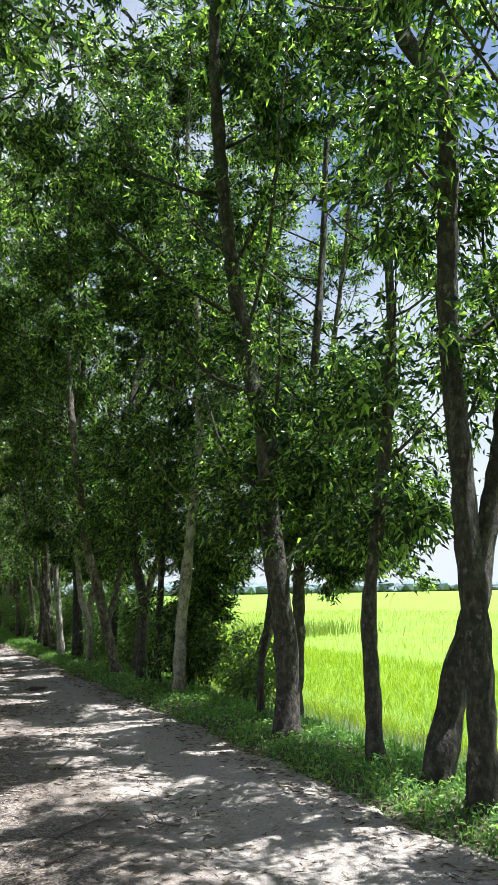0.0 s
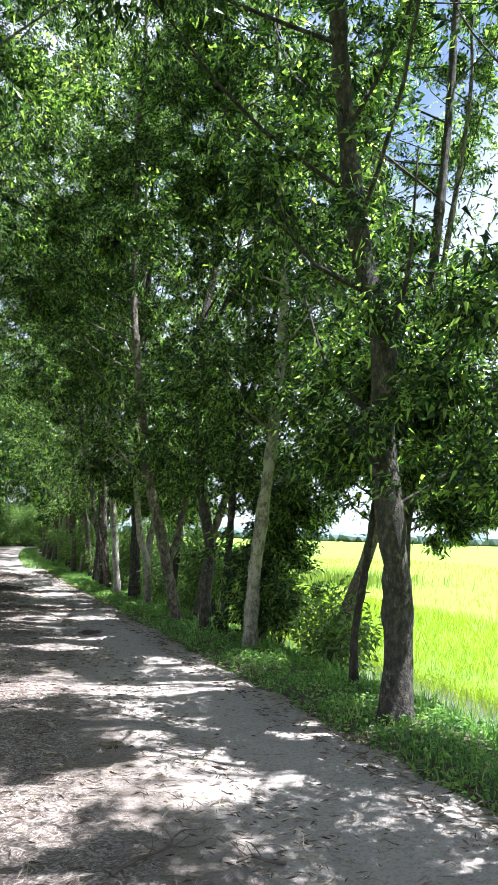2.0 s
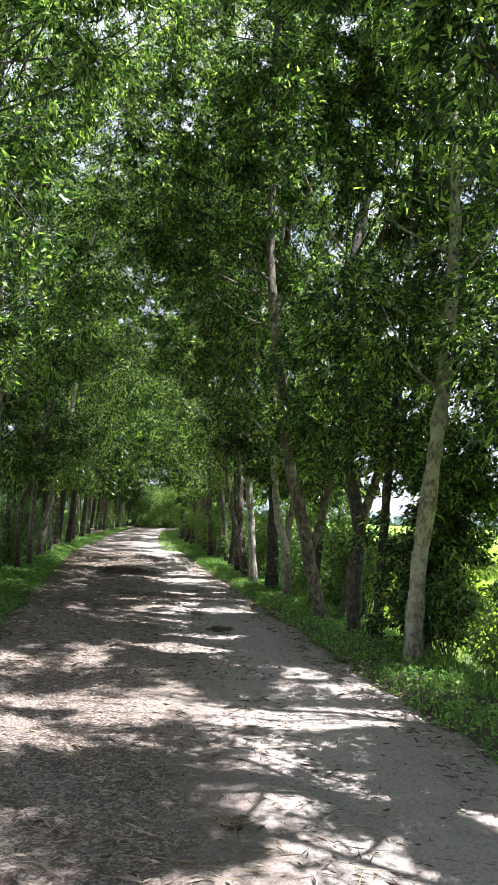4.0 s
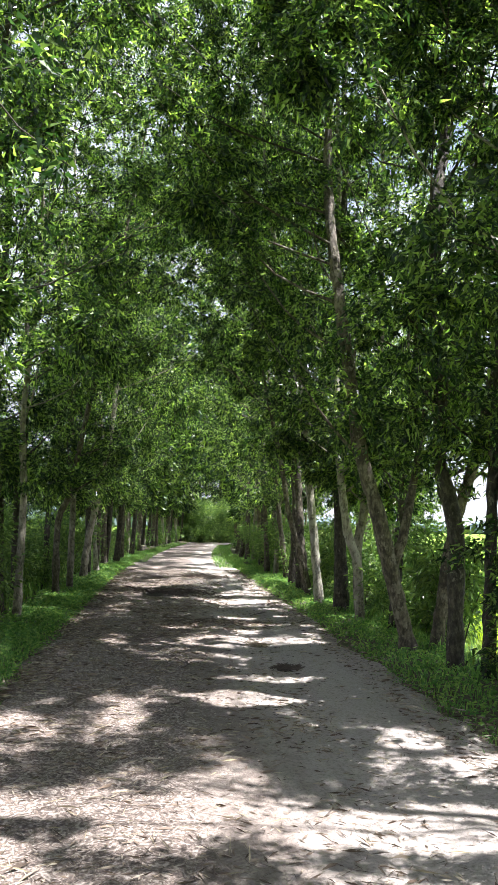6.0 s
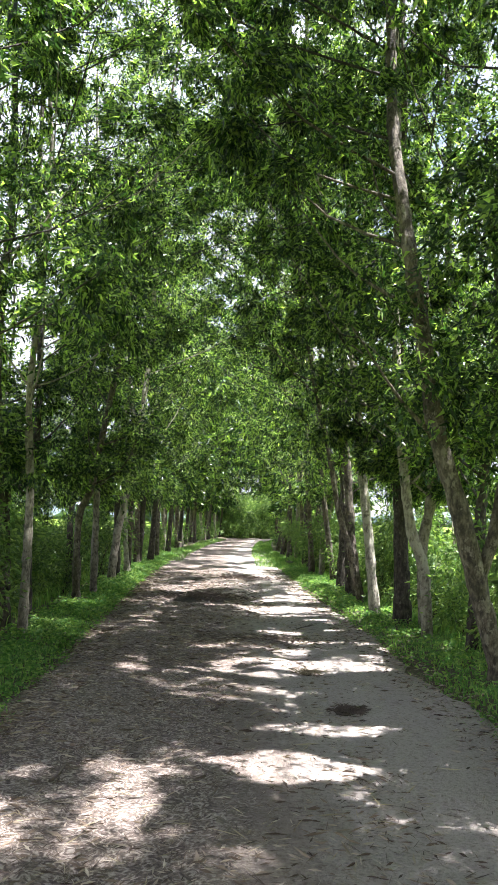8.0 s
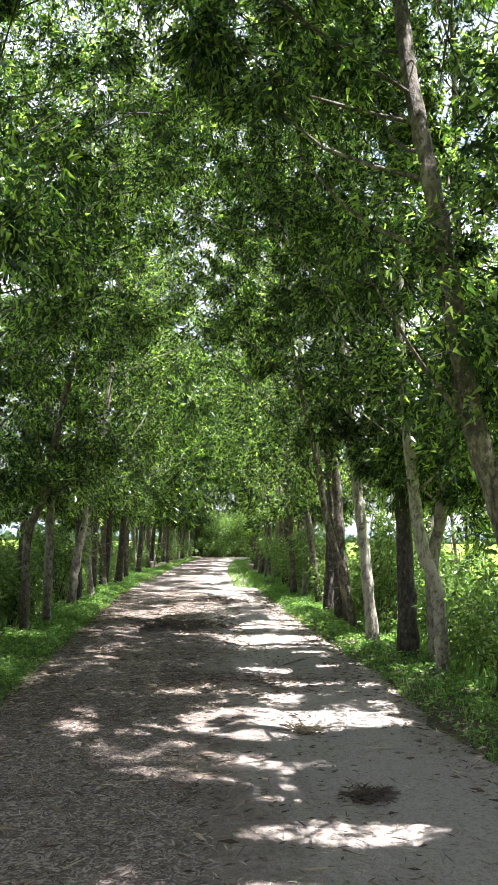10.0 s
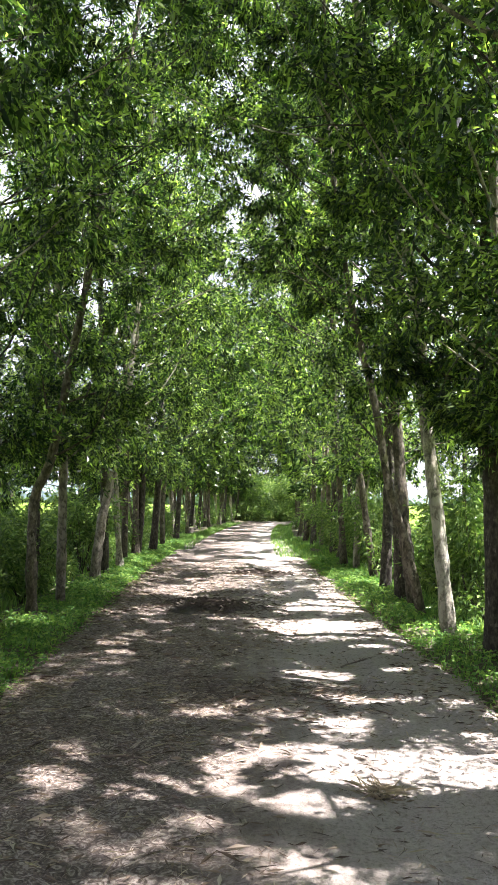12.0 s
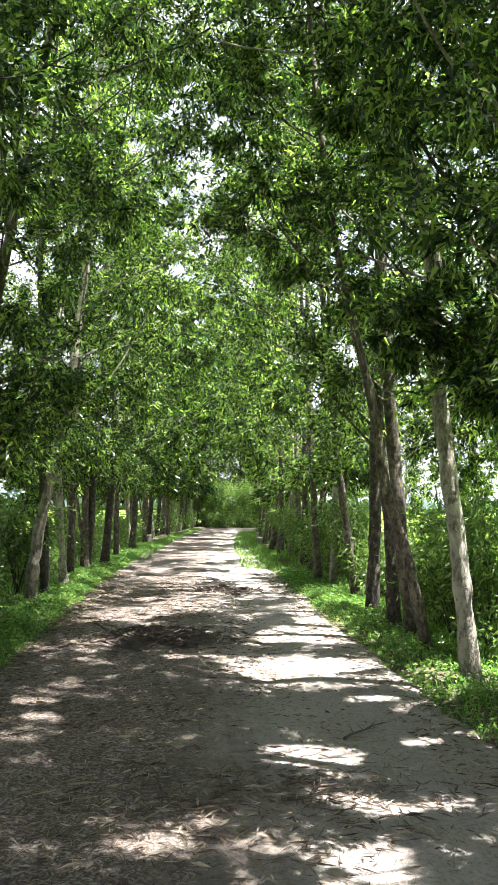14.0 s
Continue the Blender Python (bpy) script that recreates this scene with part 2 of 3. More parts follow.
def leaves(pos, way, length, width, rng, droop=0.12, wide_at=0.42, fold=0.35):
    """One folded, pointed blade (two triangles) at each place."""
    n = len(pos)
    side = unit(np.cross(way, unit(rng.normal(size=(n, 3)))))
    up = np.cross(side, way)
    L, W = length[:, None], width[:, None]
    mid = pos + way * L * wide_at
    tip = pos + way * L
    tip[:, 2] -= droop * length
    v = np.stack([pos, mid + side * W / 2 + up * W * fold, tip, mid - side * W / 2 + up * W * fold], 1).reshape(-1, 3)
    i = np.arange(n)[:, None] * 4
    return v, np.vstack([i + [0, 1, 2], i + [0, 2, 3]])


def slivers(pos, way, length, width, rng, droop=0.18):
    """One small pointed blade (a single triangle) at each place."""
    n = len(pos)
    side = unit(np.cross(way, unit(rng.normal(size=(n, 3))))) * width[:, None] / 2
    tip = pos + way * length[:, None]
    tip[:, 2] -= droop * length
    return np.stack([pos - side, pos + side, tip], 1).reshape(-1, 3), np.arange(3 * n).reshape(-1, 3)


def blades(pos, height, width, lean, rng):
    """Upright grass blades, bent over at the top: three triangles each."""
    n = len(pos)
    a = rng.uniform(0, 2 * np.pi, n)
    side = np.stack([np.cos(a), np.sin(a), 0 * a], 1)
    b = rng.uniform(0, 2 * np.pi, n)
    out = np.stack([np.cos(b), np.sin(b), 0 * b], 1) * (lean * height)[:, None]
    z = np.array([0, 0, 1.0])
    H, W = height[:, None], width[:, None]
    v = np.stack([pos - side * W / 2, pos + side * W / 2, pos + z * H * 0.6 + out * 0.35 + side * W * 0.42, pos + z * H * 0.6 + out * 0.35 - side * W * 0.42, pos + z * H * (1 - 0.35 * lean[:, None]) + out], 1).reshape(-1, 3)
    i = np.arange(n)[:, None] * 5
    return v, np.vstack([i + [0, 1, 2], i + [0, 2, 3], i + [3, 2, 4]])


def bend(y):
    """How far the lane has swung towards the field side at y."""
    return 0.00147 * max(y - 24.0, 0.0) ** 2


# ---- ground ----
def wave(x, y):
    return noise.noise((x, y, 0.0))


def ground_z(x, y):
    u = x - bend(y)
    d = max(u - 1.95, -2.05 - u, 0.0)
    side = 1 if u > 0 else -1
    if d == 0.0:
        return -0.06
    verge = 0.07 * min(d / 0.35, 1.0) - 0.06 * (1 - min(d / 0.2, 1.0))
    drop = min(max((d - 0.95) / (1.5 if side > 0 else 2.2), 0.0), 1.0)
    drop = drop * drop * (3 - 2 * drop)
    return verge - (0.72 if side > 0 else 0.6) * drop + 0.04 * wave(x * 1.7, y * 1.7) * min(d / 0.3, 1.0)


def build_ground():
    inner = np.arange(-7, 7.01, 0.25)
    xs = np.r_[-2500, -900, -300, -110, -45, -20, -11, inner, 11, 20, 45, 110, 300, 900, 2500]
    ys = np.r_[-2000, -600, -150, -40, -15, np.arange(-8, 45, 0.5), np.arange(45, 90, 2.0), 110, 160, 260, 500, 1000, 2500]
    v = [(x + (bend(min(y, 90)) if abs(x) < 12 else 0), y, ground_z(x + (bend(min(y, 90)) if abs(x) < 12 else 0), min(y, 90)) if abs(x) < 12 else -0.55) for y in ys for x in xs]
    v = [(x, y, z if abs(x) < 6.2 else max(z, -0.45)) for x, y, z in v]
    k = len(xs)
    f = [(j * k + i, j * k + i + 1, (j + 1) * k + i + 1, (j + 1) * k + i) for j in range(len(ys) - 1) for i in range(k - 1)]
    ob = mesh_ob("ground", v, f, M_GROUND, smooth=True)
    tagged(ob, "earth banks and flat bright green rice land", "ground", kind="structure")


def road_z(x, y):
    rut = -0.03 * math.exp(-((x - 0.75) / 0.28) ** 2) - 0.02 * math.exp(-((x + 0.95) / 0.3) ** 2)
    return 0.015 + rut + 0.016 * wave(x * 2.1, y * 0.9) + 0.010 * wave(x * 6, y * 6) + 0.005 * wave(x * 17, y * 17)


def build_road():
    xs = np.linspace(-2.2, 2.12, 60)
    ys = np.r_[np.arange(-8, 26, 0.1), np.arange(26, 79, 0.4)]
    v = []
    for y in ys:
        s, t = (0.2 * wave(q, y * 0.55) + 0.13 * wave(q + 3, y * 2.3) + 0.07 * wave(q + 5, y * 6.1) for q in (0.5, 7.5))
        for i, x in enumerate(xs):
            edge = min(i, 59 - i)
            z = road_z(x, y) if edge > 2 else (-0.12, -0.05, -0.01)[edge]
            v.append((x + bend(y) + (s if i < 30 else t) * abs(x) / 2.2, y, z))
    f = [(j * 60 + i, j * 60 + i + 1, j * 60 + i + 61, j * 60 + i + 60) for j in range(len(ys) - 1) for i in range(59)]
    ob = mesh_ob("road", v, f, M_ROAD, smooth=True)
    tagged(ob, "pale grey-brown packed dirt lane with wheel tracks", "dirt road", kind="structure")


build_ground()
build_road()
water = mesh_ob("water", [(3.3, -40, -0.58), (6.4, -40, -0.58), (6.4, 90, -0.58), (3.3, 90, -0.58)], [(0, 1, 2, 3)], M_WATER)
tagged(water, "shallow still water along the edge of a rice paddy", "water", kind="structure")


# ---- trees ----
# where the canopy lets the sun through to the lane: x, y, half width, half depth
NEAR_OPENINGS = [(-0.55, 3.6, 0.55, 0.33), (0.2, 3.7, 0.85, 0.5), (-0.85, 3.3, 0.35, 0.5), (1.6, 4.75, 0.35, 0.35), (0.48, 4.2, 0.35, 0.32), (0.63, 1.65, 0.2, 0.15), (0.88, 1.84, 0.3, 0.15), (0.95, 6.72, 1.0, 0.33), (-1.0, 7.1, 0.75, 0.18), (0.24, 4.78, 0.24, 0.22), (1.31, 8.36, 0.28, 0.3)]
FAR_OPENINGS = [(0.5, 13.6, 0.6, 0.2), (0.3, 12.75, 0.35, 0.18), (-0.85, 9.15, 0.2, 0.4), (0.15, 9.78, 0.5, 0.35), (0.55, 10.71, 0.7, 0.2), (0.95, 13.2, 0.75, 0.3), (-0.22, 13.4, 0.18, 0.22), (-0.72, 13.0, 0.2, 0.2), (-1.24, 13.25, 0.2, 0.5), (0.65, 15.88, 0.4, 0.28), (1.47, 16.1, 0.2, 0.14), (1.34, 18.8, 0.62, 0.35), (1.35, 20.8, 0.65, 0.7), (1.8, 22.2, 0.45, 1.1), (0.73, 14.35, 0.2, 0.25), (-1.5, 17.4, 0.2, 0.18)]
OPENINGS = NEAR_OPENINGS + FAR_OPENINGS


SHADES = [(0.3, 11.8, 1.3, 0.7), (-1.3, 11.6, 1.0, 1.4), (-1.2, 5.6, 1.1, 0.7), (0.4, 8.2, 0.6, 0.5), (1.5, 1.0, 0.9, 1.0), (1.2, 5.4, 0.8, 0.5), (-1.0, 14.7, 1.0, 0.9), (0.3, 14.8, 0.5, 0.4)]


def sun_opening(x, y, z):
    """Whether the sun ray through this place falls on a sunny spot of the lane."""
    gx, gy = x - z * SUN_TO.x / SUN_TO.z, y - z * SUN_TO.y / SUN_TO.z
    if not -2.6 < gx < 2.6:
        return False
    if any(((gx - a) / c) ** 2 + ((gy - b) / d) ** 2 < 1 for a, b, c, d in SHADES):
        return False
    if noise.noise((gx * 0.75 + 4.0, gy * 2.1, 7.7)) + 0.45 * noise.noise((gx * 2.6, gy * 5.2, 2.1)) > (0.63 if gy < 12 else 0.66) - 0.05 * gx:
        return True
    rag = 1.0 + 0.55 * noise.noise((gx * 3.1, gy * 4.3, 1.0))
    return any(((gx - a) / c) ** 2 + ((gy - b) / d) ** 2 < rag for a, b, c, d in OPENINGS)


def make_tree(base, spine, radius, height, seed, crown_from=2.2, count=12000, leaf=0.13, reach=1.7, lean_to=0.0, label="", sides=9, own_limbs=True, clear=None, sunny=False, ivy=0.0, skirt=4, fork=None, spread=1.15, fine=False):
    """A lane tree: knotty trunk, limbs, and a crown of narrow drooping leaves. spine: (x, z) of the trunk line above its base; lean_to: side (+1, -1) to which the crown grows."""
    rng = np.random.default_rng(seed)
    bx, by = base
    bz = ground_z(bx, by) - 0.06
    pts = [(0.0, 0.0, 0.0)] + [(x - bx, rng.normal() * 0.03 * z, z - bz) for x, z in spine]
    lastx, lasty, lastz = pts[-1]
    slope = (pts[-1][0] - pts[-2][0]) / max(pts[-1][2] - pts[-2][2], 0.1) if len(pts) > 1 else 0.0
    z = lastz
    while z < height - 0.8:
        z = min(z + 1.7, height)
        slope = slope * 0.6 + rng.normal() * 0.06
        lastx += slope * 1.7
        lasty += rng.normal() * 0.13
        pts.append((lastx, lasty, z))
    line = resample(pts, 90 if own_limbs else 26)
    h = line[:, 2] / height
    rad = 0.86 * radius * (1 - 0.86 * h ** 0.85) * (1 + 0.35 * np.exp(-line[:, 2] / 0.14)) + 0.006
    tree = new("tree")
    tree.location = (bx, by, bz)
    v, f = tube(line, rad * (1 + 0.07 * rng.normal(size=len(rad))), sides, rng, 0.06)
    bark = M_BARK_PALE if "pale" in label else M_BARK_BROWN if "brown" in label else M_BARK
    mesh_ob("trunk", v, f, bark, tree, True)
    if fork:
        z0, way_up, fr = fork
        j = int(np.argmin(np.abs(line[:, 2] - (z0 - bz))))
        path = resample([line[j - 1], line[j]] + [(x - bx, line[j][1] + 0.04 * n, z - bz) for n, (x, z) in enumerate(way_up)], 14)
        fv, ff = tube(path, np.linspace(fr, fr * 0.35, 14), 9, rng, 0.05)
        mesh_ob("stem", fv, ff, bark, tree, True)
    total = 24 if own_limbs else 18
    outward = 1.0 if bx > 0 else -1.0
    tips, loose_v, loose_f, k0 = [], [], [], 0
    for i in range(total + skirt):
        low = i >= total
        if low:
            hz = rng.uniform(1.7, 2.9)
        else:
            hz = crown_from * 0.85 + (height * 0.97 - crown_from * 0.85) * ((i + rng.uniform(0, 0.9)) / total) ** spread
        j = min(int(np.searchsorted(line[:, 2], hz)), len(line) - 1)
        start = line[j]
        az = rng.uniform(0, 2 * np.pi)
        fall = 1 - 0.45 * max((hz - height * 0.5) / (height * 0.5), 0)
        long = reach * rng.uniform(0.5, 1.1) * fall
        d = np.array([math.cos(az), math.sin(az) * 0.9, 0.0])
        d[0] += lean_to * min(max((hz - 2.5) / 3.0, 0.0), 1.0)
        rise = rng.uniform(0.6, 1.5)
        if low:
            d = np.array([outward * rng.uniform(0.3, 1.0), rng.uniform(-1, 1), 0.0])
            long, rise = 0.6 * reach * rng.uniform(0.5, 1.0), rng.uniform(0.1, 0.7)
        else:
            long *= 0.5 + 0.5 * min(max((hz - 2.6) / 3.0, 0.0), 1.0)
        mid = start + d * long * 0.45 + np.array([0, 0, rise * long * 0.3])
        end = start + d * long * 0.85 + np.array([0, 0, rise * long * 0.85]) + rng.normal(size=3) * 0.12
        lv, lf = tube(resample([start, mid, end], 6), np.linspace(max(rad[j] * (0.16 if low else 0.3), 0.009), 0.005, 6), 5 if own_limbs else 4, rng)
        if own_limbs and i < 9:
            mesh_ob("limb", lv, lf, bark, tree, True)
        else:
            loose_v.append(lv)
            loose_f += [tuple(a + k0 for a in q) for q in lf]
            k0 += len(lv)
        for u in (0.45, 0.7, 0.9, 1.05):
            tips.append((start + (mid - start) * 2 * u if u < 0.5 else mid + (end - mid) * (2 * u - 1), (0.6 + 0.5 * u) * (2.2 if low else 1.0)))
        # side twigs
        for _ in range(2 if own_limbs else 1):
            u = rng.uniform(0.4, 1.0)
            s = mid + (end - mid) * (2 * u - 1) if u > 0.5 else start + (mid - start) * 2 * u
            e = s + unit(rng.normal(size=3) * (1, 1, 0.5) + d * 0.5) * long * rng.uniform(0.25, 0.5)
            tv, tf = tube(np.array([s, (s + e) / 2 + rng.normal(size=3) * 0.03, e]), [0.008, 0.006, 0.003], 3, rng)
            loose_v.append(tv)
            loose_f += [tuple(a + k0 for a in q) for q in tf]
            k0 += len(tv)
            tips.append((e, 0.9))
    tagged(mesh_ob("branchwork", np.vstack(loose_v), loose_f, M_BARK, tree, True), kind="stuff")
    if ivy:
        tips += [(q + rng.normal(size=3) * 0.12, 1.5) for q in line[1:] if q[2] < ivy for _ in range(4)]
    c = np.array([t[0] for t in tips])
    wt = np.array([t[1] for t in tips]) * rng.lognormal(0, 0.9, len(tips)) * (rng.uniform(0, 1, len(tips)) < 0.64)
    pick = rng.choice(len(c), count, p=wt / wt.sum())
    # sprays: leaves gather along short twigs inside each clump
    sub = rng.normal(size=(len(c), 7, 3)) * (0.26, 0.26, 0.17)
    spray = sub[pick, rng.integers(0, 7, count)]
    pos = c[pick] + spray + rng.normal(size=(count, 3)) * (0.075, 0.075, 0.06)
    core = rng.uniform(0, 1, count) < 0.13
    pos[core] = (c[pick] + spray * 0.45)[core]
    way = unit(unit(spray) * 0.7 + rng.normal(size=(count, 3)) * 0.6 + np.array([0, 0, -0.22]))
    wx = pos[:, 0] + bx
    keep = pos[:, 2] > (np.where(np.abs(pos[:, 0]) > 0.45, 1.35, 1.95) if not ivy else 0.25)
    if clear is not None:
        zz = pos[:, 2] + bz
        inner = np.abs(clear) + np.clip((zz - 2.6) * -0.28, -1.1, 0.9)
        keep &= ~((zz < 5.2) & (wx * outward < inner))
    # high over the start of the lane the crowns are simpler
    high = (pos[:, 2] > 2.4 + 0.72 * (by + 3.6)) & own_limbs
    keep &= ~high | (rng.uniform(0, 1, count) < 0.7)
    if sunny:
        keep &= np.array([not (k and sun_opening(x + bx, y + by, z + bz)) for k, (x, y, z) in zip(keep, pos)]) | (keep & (rng.uniform(0, 1, count) < 0.07))
    pos, way = pos[keep], way[keep]
    size = leaf * rng.uniform(0.55, 1.2, len(pos)) * np.where(core[keep], 1.3, 1.0) * np.where(high[keep], 1.3, 1.0)
    if fine:
        v, f = slivers(pos, way, size, size * rng.uniform(0.3, 0.46, len(pos)), rng)
    else:
        v, f = leaves(pos, way, size, size * rng.uniform(0.26, 0.42, len(pos)), rng, 0.18, 0.45, 0.28)
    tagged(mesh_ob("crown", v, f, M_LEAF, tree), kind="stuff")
    return tagged(tree, label, "tree", "trees along the lane")


PALE = "tall slim tree with pale grey bark beside the lane"
DARK = "tall slim tree with dark rough bark and drooping leaves"
LEAN = "leaning lane tree with mottled brown bark and dense leaves"


def plant(row, base, spine, radius, height, crown_from, label):
    """base (x, y), trunk line (x, z), radius, height, first foliage, label."""
    row.append((base, spine, radius, height, crown_from, label))


EAST = []
plant(EAST, (2.45, 1.44), [(2.47, 0.98), (2.5, 1.6), (2.52, 2.69), (2.49, 3.87), (2.43, 5.65), (2.32, 6.62)], 0.13, 12.5, 3.2, DARK)
plant(EAST, (2.57, 2.17), [(2.85, 0.9), (3.01, 1.36), (3.3, 2.0), (3.7, 3.2)], 0.145, 11.0, 4.4, DARK)
plant(EAST, (2.6, 3.06), [(2.61, 0.83), (2.66, 1.45), (2.73, 1.99), (2.82, 3.0), (2.98, 4.21), (3.16, 5.25)], 0.088, 9.5, 2.3, DARK)
plant(EAST, (2.46, 4.58), [(2.5, 1.0), (2.38, 1.62), (2.33, 2.58), (2.22, 3.36), (2.09, 4.58)], 0.158, 12.0, 2.0, DARK)
plant(EAST, (3.3, 6.0), [(3.4, 1.2), (3.46, 2.0), (3.7, 4.6), (4.0, 6.8)], 0.10, 11.5, 2.2, DARK)
plant(EAST, (2.88, 6.12), [(2.88, 0.62), (3.02, 1.28), (3.2, 2.2)], 0.055, 5.0, 2.1, DARK)
plant(EAST, (3.46, 7.9), [(3.74, 0.73), (4.0, 1.36), (4.35, 2.4), (4.6, 3.4)], 0.105, 8.0, 2.3, LEAN)
plant(EAST, (2.69, 8.83), [(2.72, 1.01), (2.82, 2.42), (2.98, 3.56), (3.17, 4.88)], 0.115, 12.0, 3.4, PALE)
plant(EAST, (3.06, 9.5), [(3.22, 1.29), (3.57, 2.1), (3.9, 2.7)], 0.11, 8.5, 2.2, LEAN)
plant(EAST, (2.78, 10.3), [(2.83, 1.15), (2.9, 2.4)], 0.075, 10.0, 2.1, DARK)
plant(EAST, (2.66, 10.9), [(2.67, 0.74), (2.68, 1.6), (2.52, 2.5), (2.55, 4.0), (2.35, 5.0), (2.6, 6.4)], 0.11, 12.0, 2.4, DARK)
plant(EAST, (2.53, 12.05), [(2.35, 0.72), (2.08, 1.77), (1.85, 2.64), (1.72, 3.4), (1.58, 4.5), (1.5, 6.1)], 0.12, 12.0, 2.4, LEAN)
plant(EAST, (2.9, 12.2), [(3.0, 0.8), (3.2, 1.7), (3.5, 2.8)], 0.10, 9.0, 2.2, LEAN)
plant(EAST, (2.85, 13.9), [(2.95, 1.2), (3.05, 2.4)], 0.09, 11.0, 2.2, DARK)
plant(EAST, (2.68, 15.2), [(2.62, 0.99), (2.45, 1.56), (2.3, 2.6)], 0.09, 10.5, 2.4, PALE)
plant(EAST, (2.85, 15.9), [(2.81, 1.23), (2.9, 2.0), (3.0, 3.2)], 0.10, 11.0, 2.3, PALE)
plant(EAST, (2.66, 16.5), [(2.6, 1.8), (2.51, 3.27)], 0.15, 12.5, 2.6, DARK)
plant(EAST, (2.5, 17.75), [(2.36, 1.5), (2.2, 3.15), (2.07, 4.3), (1.82, 5.69), (1.55, 6.9)], 0.105, 12.0, 4.4, PALE)
plant(EAST, (2.56, 19.25), [(2.33, 1.05), (2.08, 1.95), (1.9, 3.0)], 0.075, 9.0, 3.6, LEAN)
plant(EAST, (2.73, 20.3), [(2.55, 1.18), (2.5, 2.4)], 0.12, 11.0, 3.4, LEAN)
plant(EAST, (2.69, 21.15), [(2.6, 1.6), (2.5, 3.0)], 0.10, 11.5, 2.4, DARK)
plant(EAST, (2.75, 22.7), [(2.8, 1.44), (2.8, 3.0)], 0.12, 12.0, 2.6, DARK)
plant(EAST, (2.9, 24.5), [(2.65, 1.7), (2.5, 3.0)], 0.09, 11.0, 2.4, LEAN)
plant(EAST, (3.55, 19.5), [(3.7, 0.8), (3.95, 1.8), (4.4, 3.2)], 0.10, 9.0, 3.6, LEAN)
WEST = []
plant(WEST, (-3.05, 0.6), [(-3.0, 1.8), (-2.8, 3.4)], 0.10, 11.0, 3.2, DARK)
plant(WEST, (-2.95, 3.2), [(-3.0, 1.8), (-2.9, 3.4)], 0.09, 10.5, 3.2, DARK)
plant(WEST, (-3.25, 5.4), [(-3.2, 1.8), (-3.0, 3.4)], 0.11, 11.5, 3.0, LEAN)
plant(WEST, (-2.9, 7.6), [(-3.0, 1.8), (-3.1, 3.4)], 0.09, 11.0, 3.0, DARK)
plant(WEST, (-3.1, 9.6), [(-3.15, 1.8), (-3.2, 3.4)], 0.10, 11.5, 3.0, DARK)
plant(WEST, (-2.95, 11.9), [(-3.05, 1.8), (-3.2, 3.4)], 0.09, 11.0, 3.0, DARK)
plant(WEST, (-2.85, 14.9), [(-2.85, 1.87), (-2.92, 3.3)], 0.07, 9.5, 3.4, PALE)
plant(WEST, (-3.3, 15.7), [(-3.4, 1.91), (-3.56, 3.78), (-3.53, 6.73), (-3.57, 8.77)], 0.10, 13.0, 3.0, DARK)
plant(WEST, (-3.35, 17.3), [(-3.4, 1.8), (-3.3, 3.2)], 0.085, 11.0, 2.2, DARK)
plant(WEST, (-3.45, 21.7), [(-3.5, 1.6), (-3.35, 3.0)], 0.085, 11.0, 2.2, DARK)
plant(WEST, (-2.85, 19.0), [(-2.86, 1.56), (-2.66, 2.16), (-2.5, 3.2)], 0.085, 10.5, 2.4, LEAN)
plant(WEST, (-2.7, 20.1), [(-2.7, 1.56), (-2.75, 3.0)], 0.08, 10.0, 2.4, PALE)
plant(WEST, (-2.78, 23.5), [(-2.69, 1.1), (-2.46, 2.25), (-2.3, 3.4)], 0.11, 11.5, 2.6, PALE)
plant(WEST, (-2.78, 24.8), [(-2.85, 1.84), (-2.9, 3.0)], 0.10, 11.5, 2.4, DARK)
# second stems: height of the fork, (x, z) above it, radius
FORKS = {0: (1.7, [(2.8, 2.5), (3.2, 3.6), (3.6, 5.2)], 0.07), 11: (1.0, [(2.42, 1.5), (2.55, 2.1), (2.75, 3.2), (2.9, 4.6)], 0.07), 10: (4.9, [(2.75, 5.6), (2.95, 6.4), (3.0, 8.0)], 0.055)}
for i, (base, spine, r, h, zc, text) in enumerate(EAST):
    h += 0.0 if i in (1, 5) else 2.0
    far_side = i in (1, 8, 12, 15)
    thin = (18000, 13000, 15000, 32000, 30000, 6000, 26000)[i] if i < 7 else 29000 if 9 <= i <= 11 else 30000 if i <= 16 else 25000 if i <= 19 else 18000
    over = i in (3, 4, 7, 10, 11, 13, 14, 16, 17)
    over_lane = {1: 2.2, 3: 3.0, 4: 3.5, 6: 3.2, 12: 2.7, 13: 3.0, 14: 3.0, 15: 2.6}.get(i, 1.7 if i < 3 else 2.9 if over else 2.6 if i > 17 else 2.2)
    lean_to = {4: -0.5, 6: -0.5}.get(i, 0.35 if far_side else -0.5 if over else -0.25)
    make_tree(base, spine, r, h, 100 + i, zc, int((thin + 4000 * over) * (1.0 if i < 3 else 2.8 if i in (3, 4, 6) else 2.2 if i < 17 else 1.6)), 0.088 if i > 2 else 0.108, over_lane, lean_to, text, 12, True, 1.5, True, 2.4 if i == 8 else 0.0, {3: 7, 4: 8}.get(i, 0 if i in (0, 1, 5, 6, 7, 8) else 0 if i in (9, 10, 11, 12, 18, 19) else 2 if i > 12 else 4), FORKS.get(i), 1.3 if 11 < i < 20 else 1.15, i > 2)
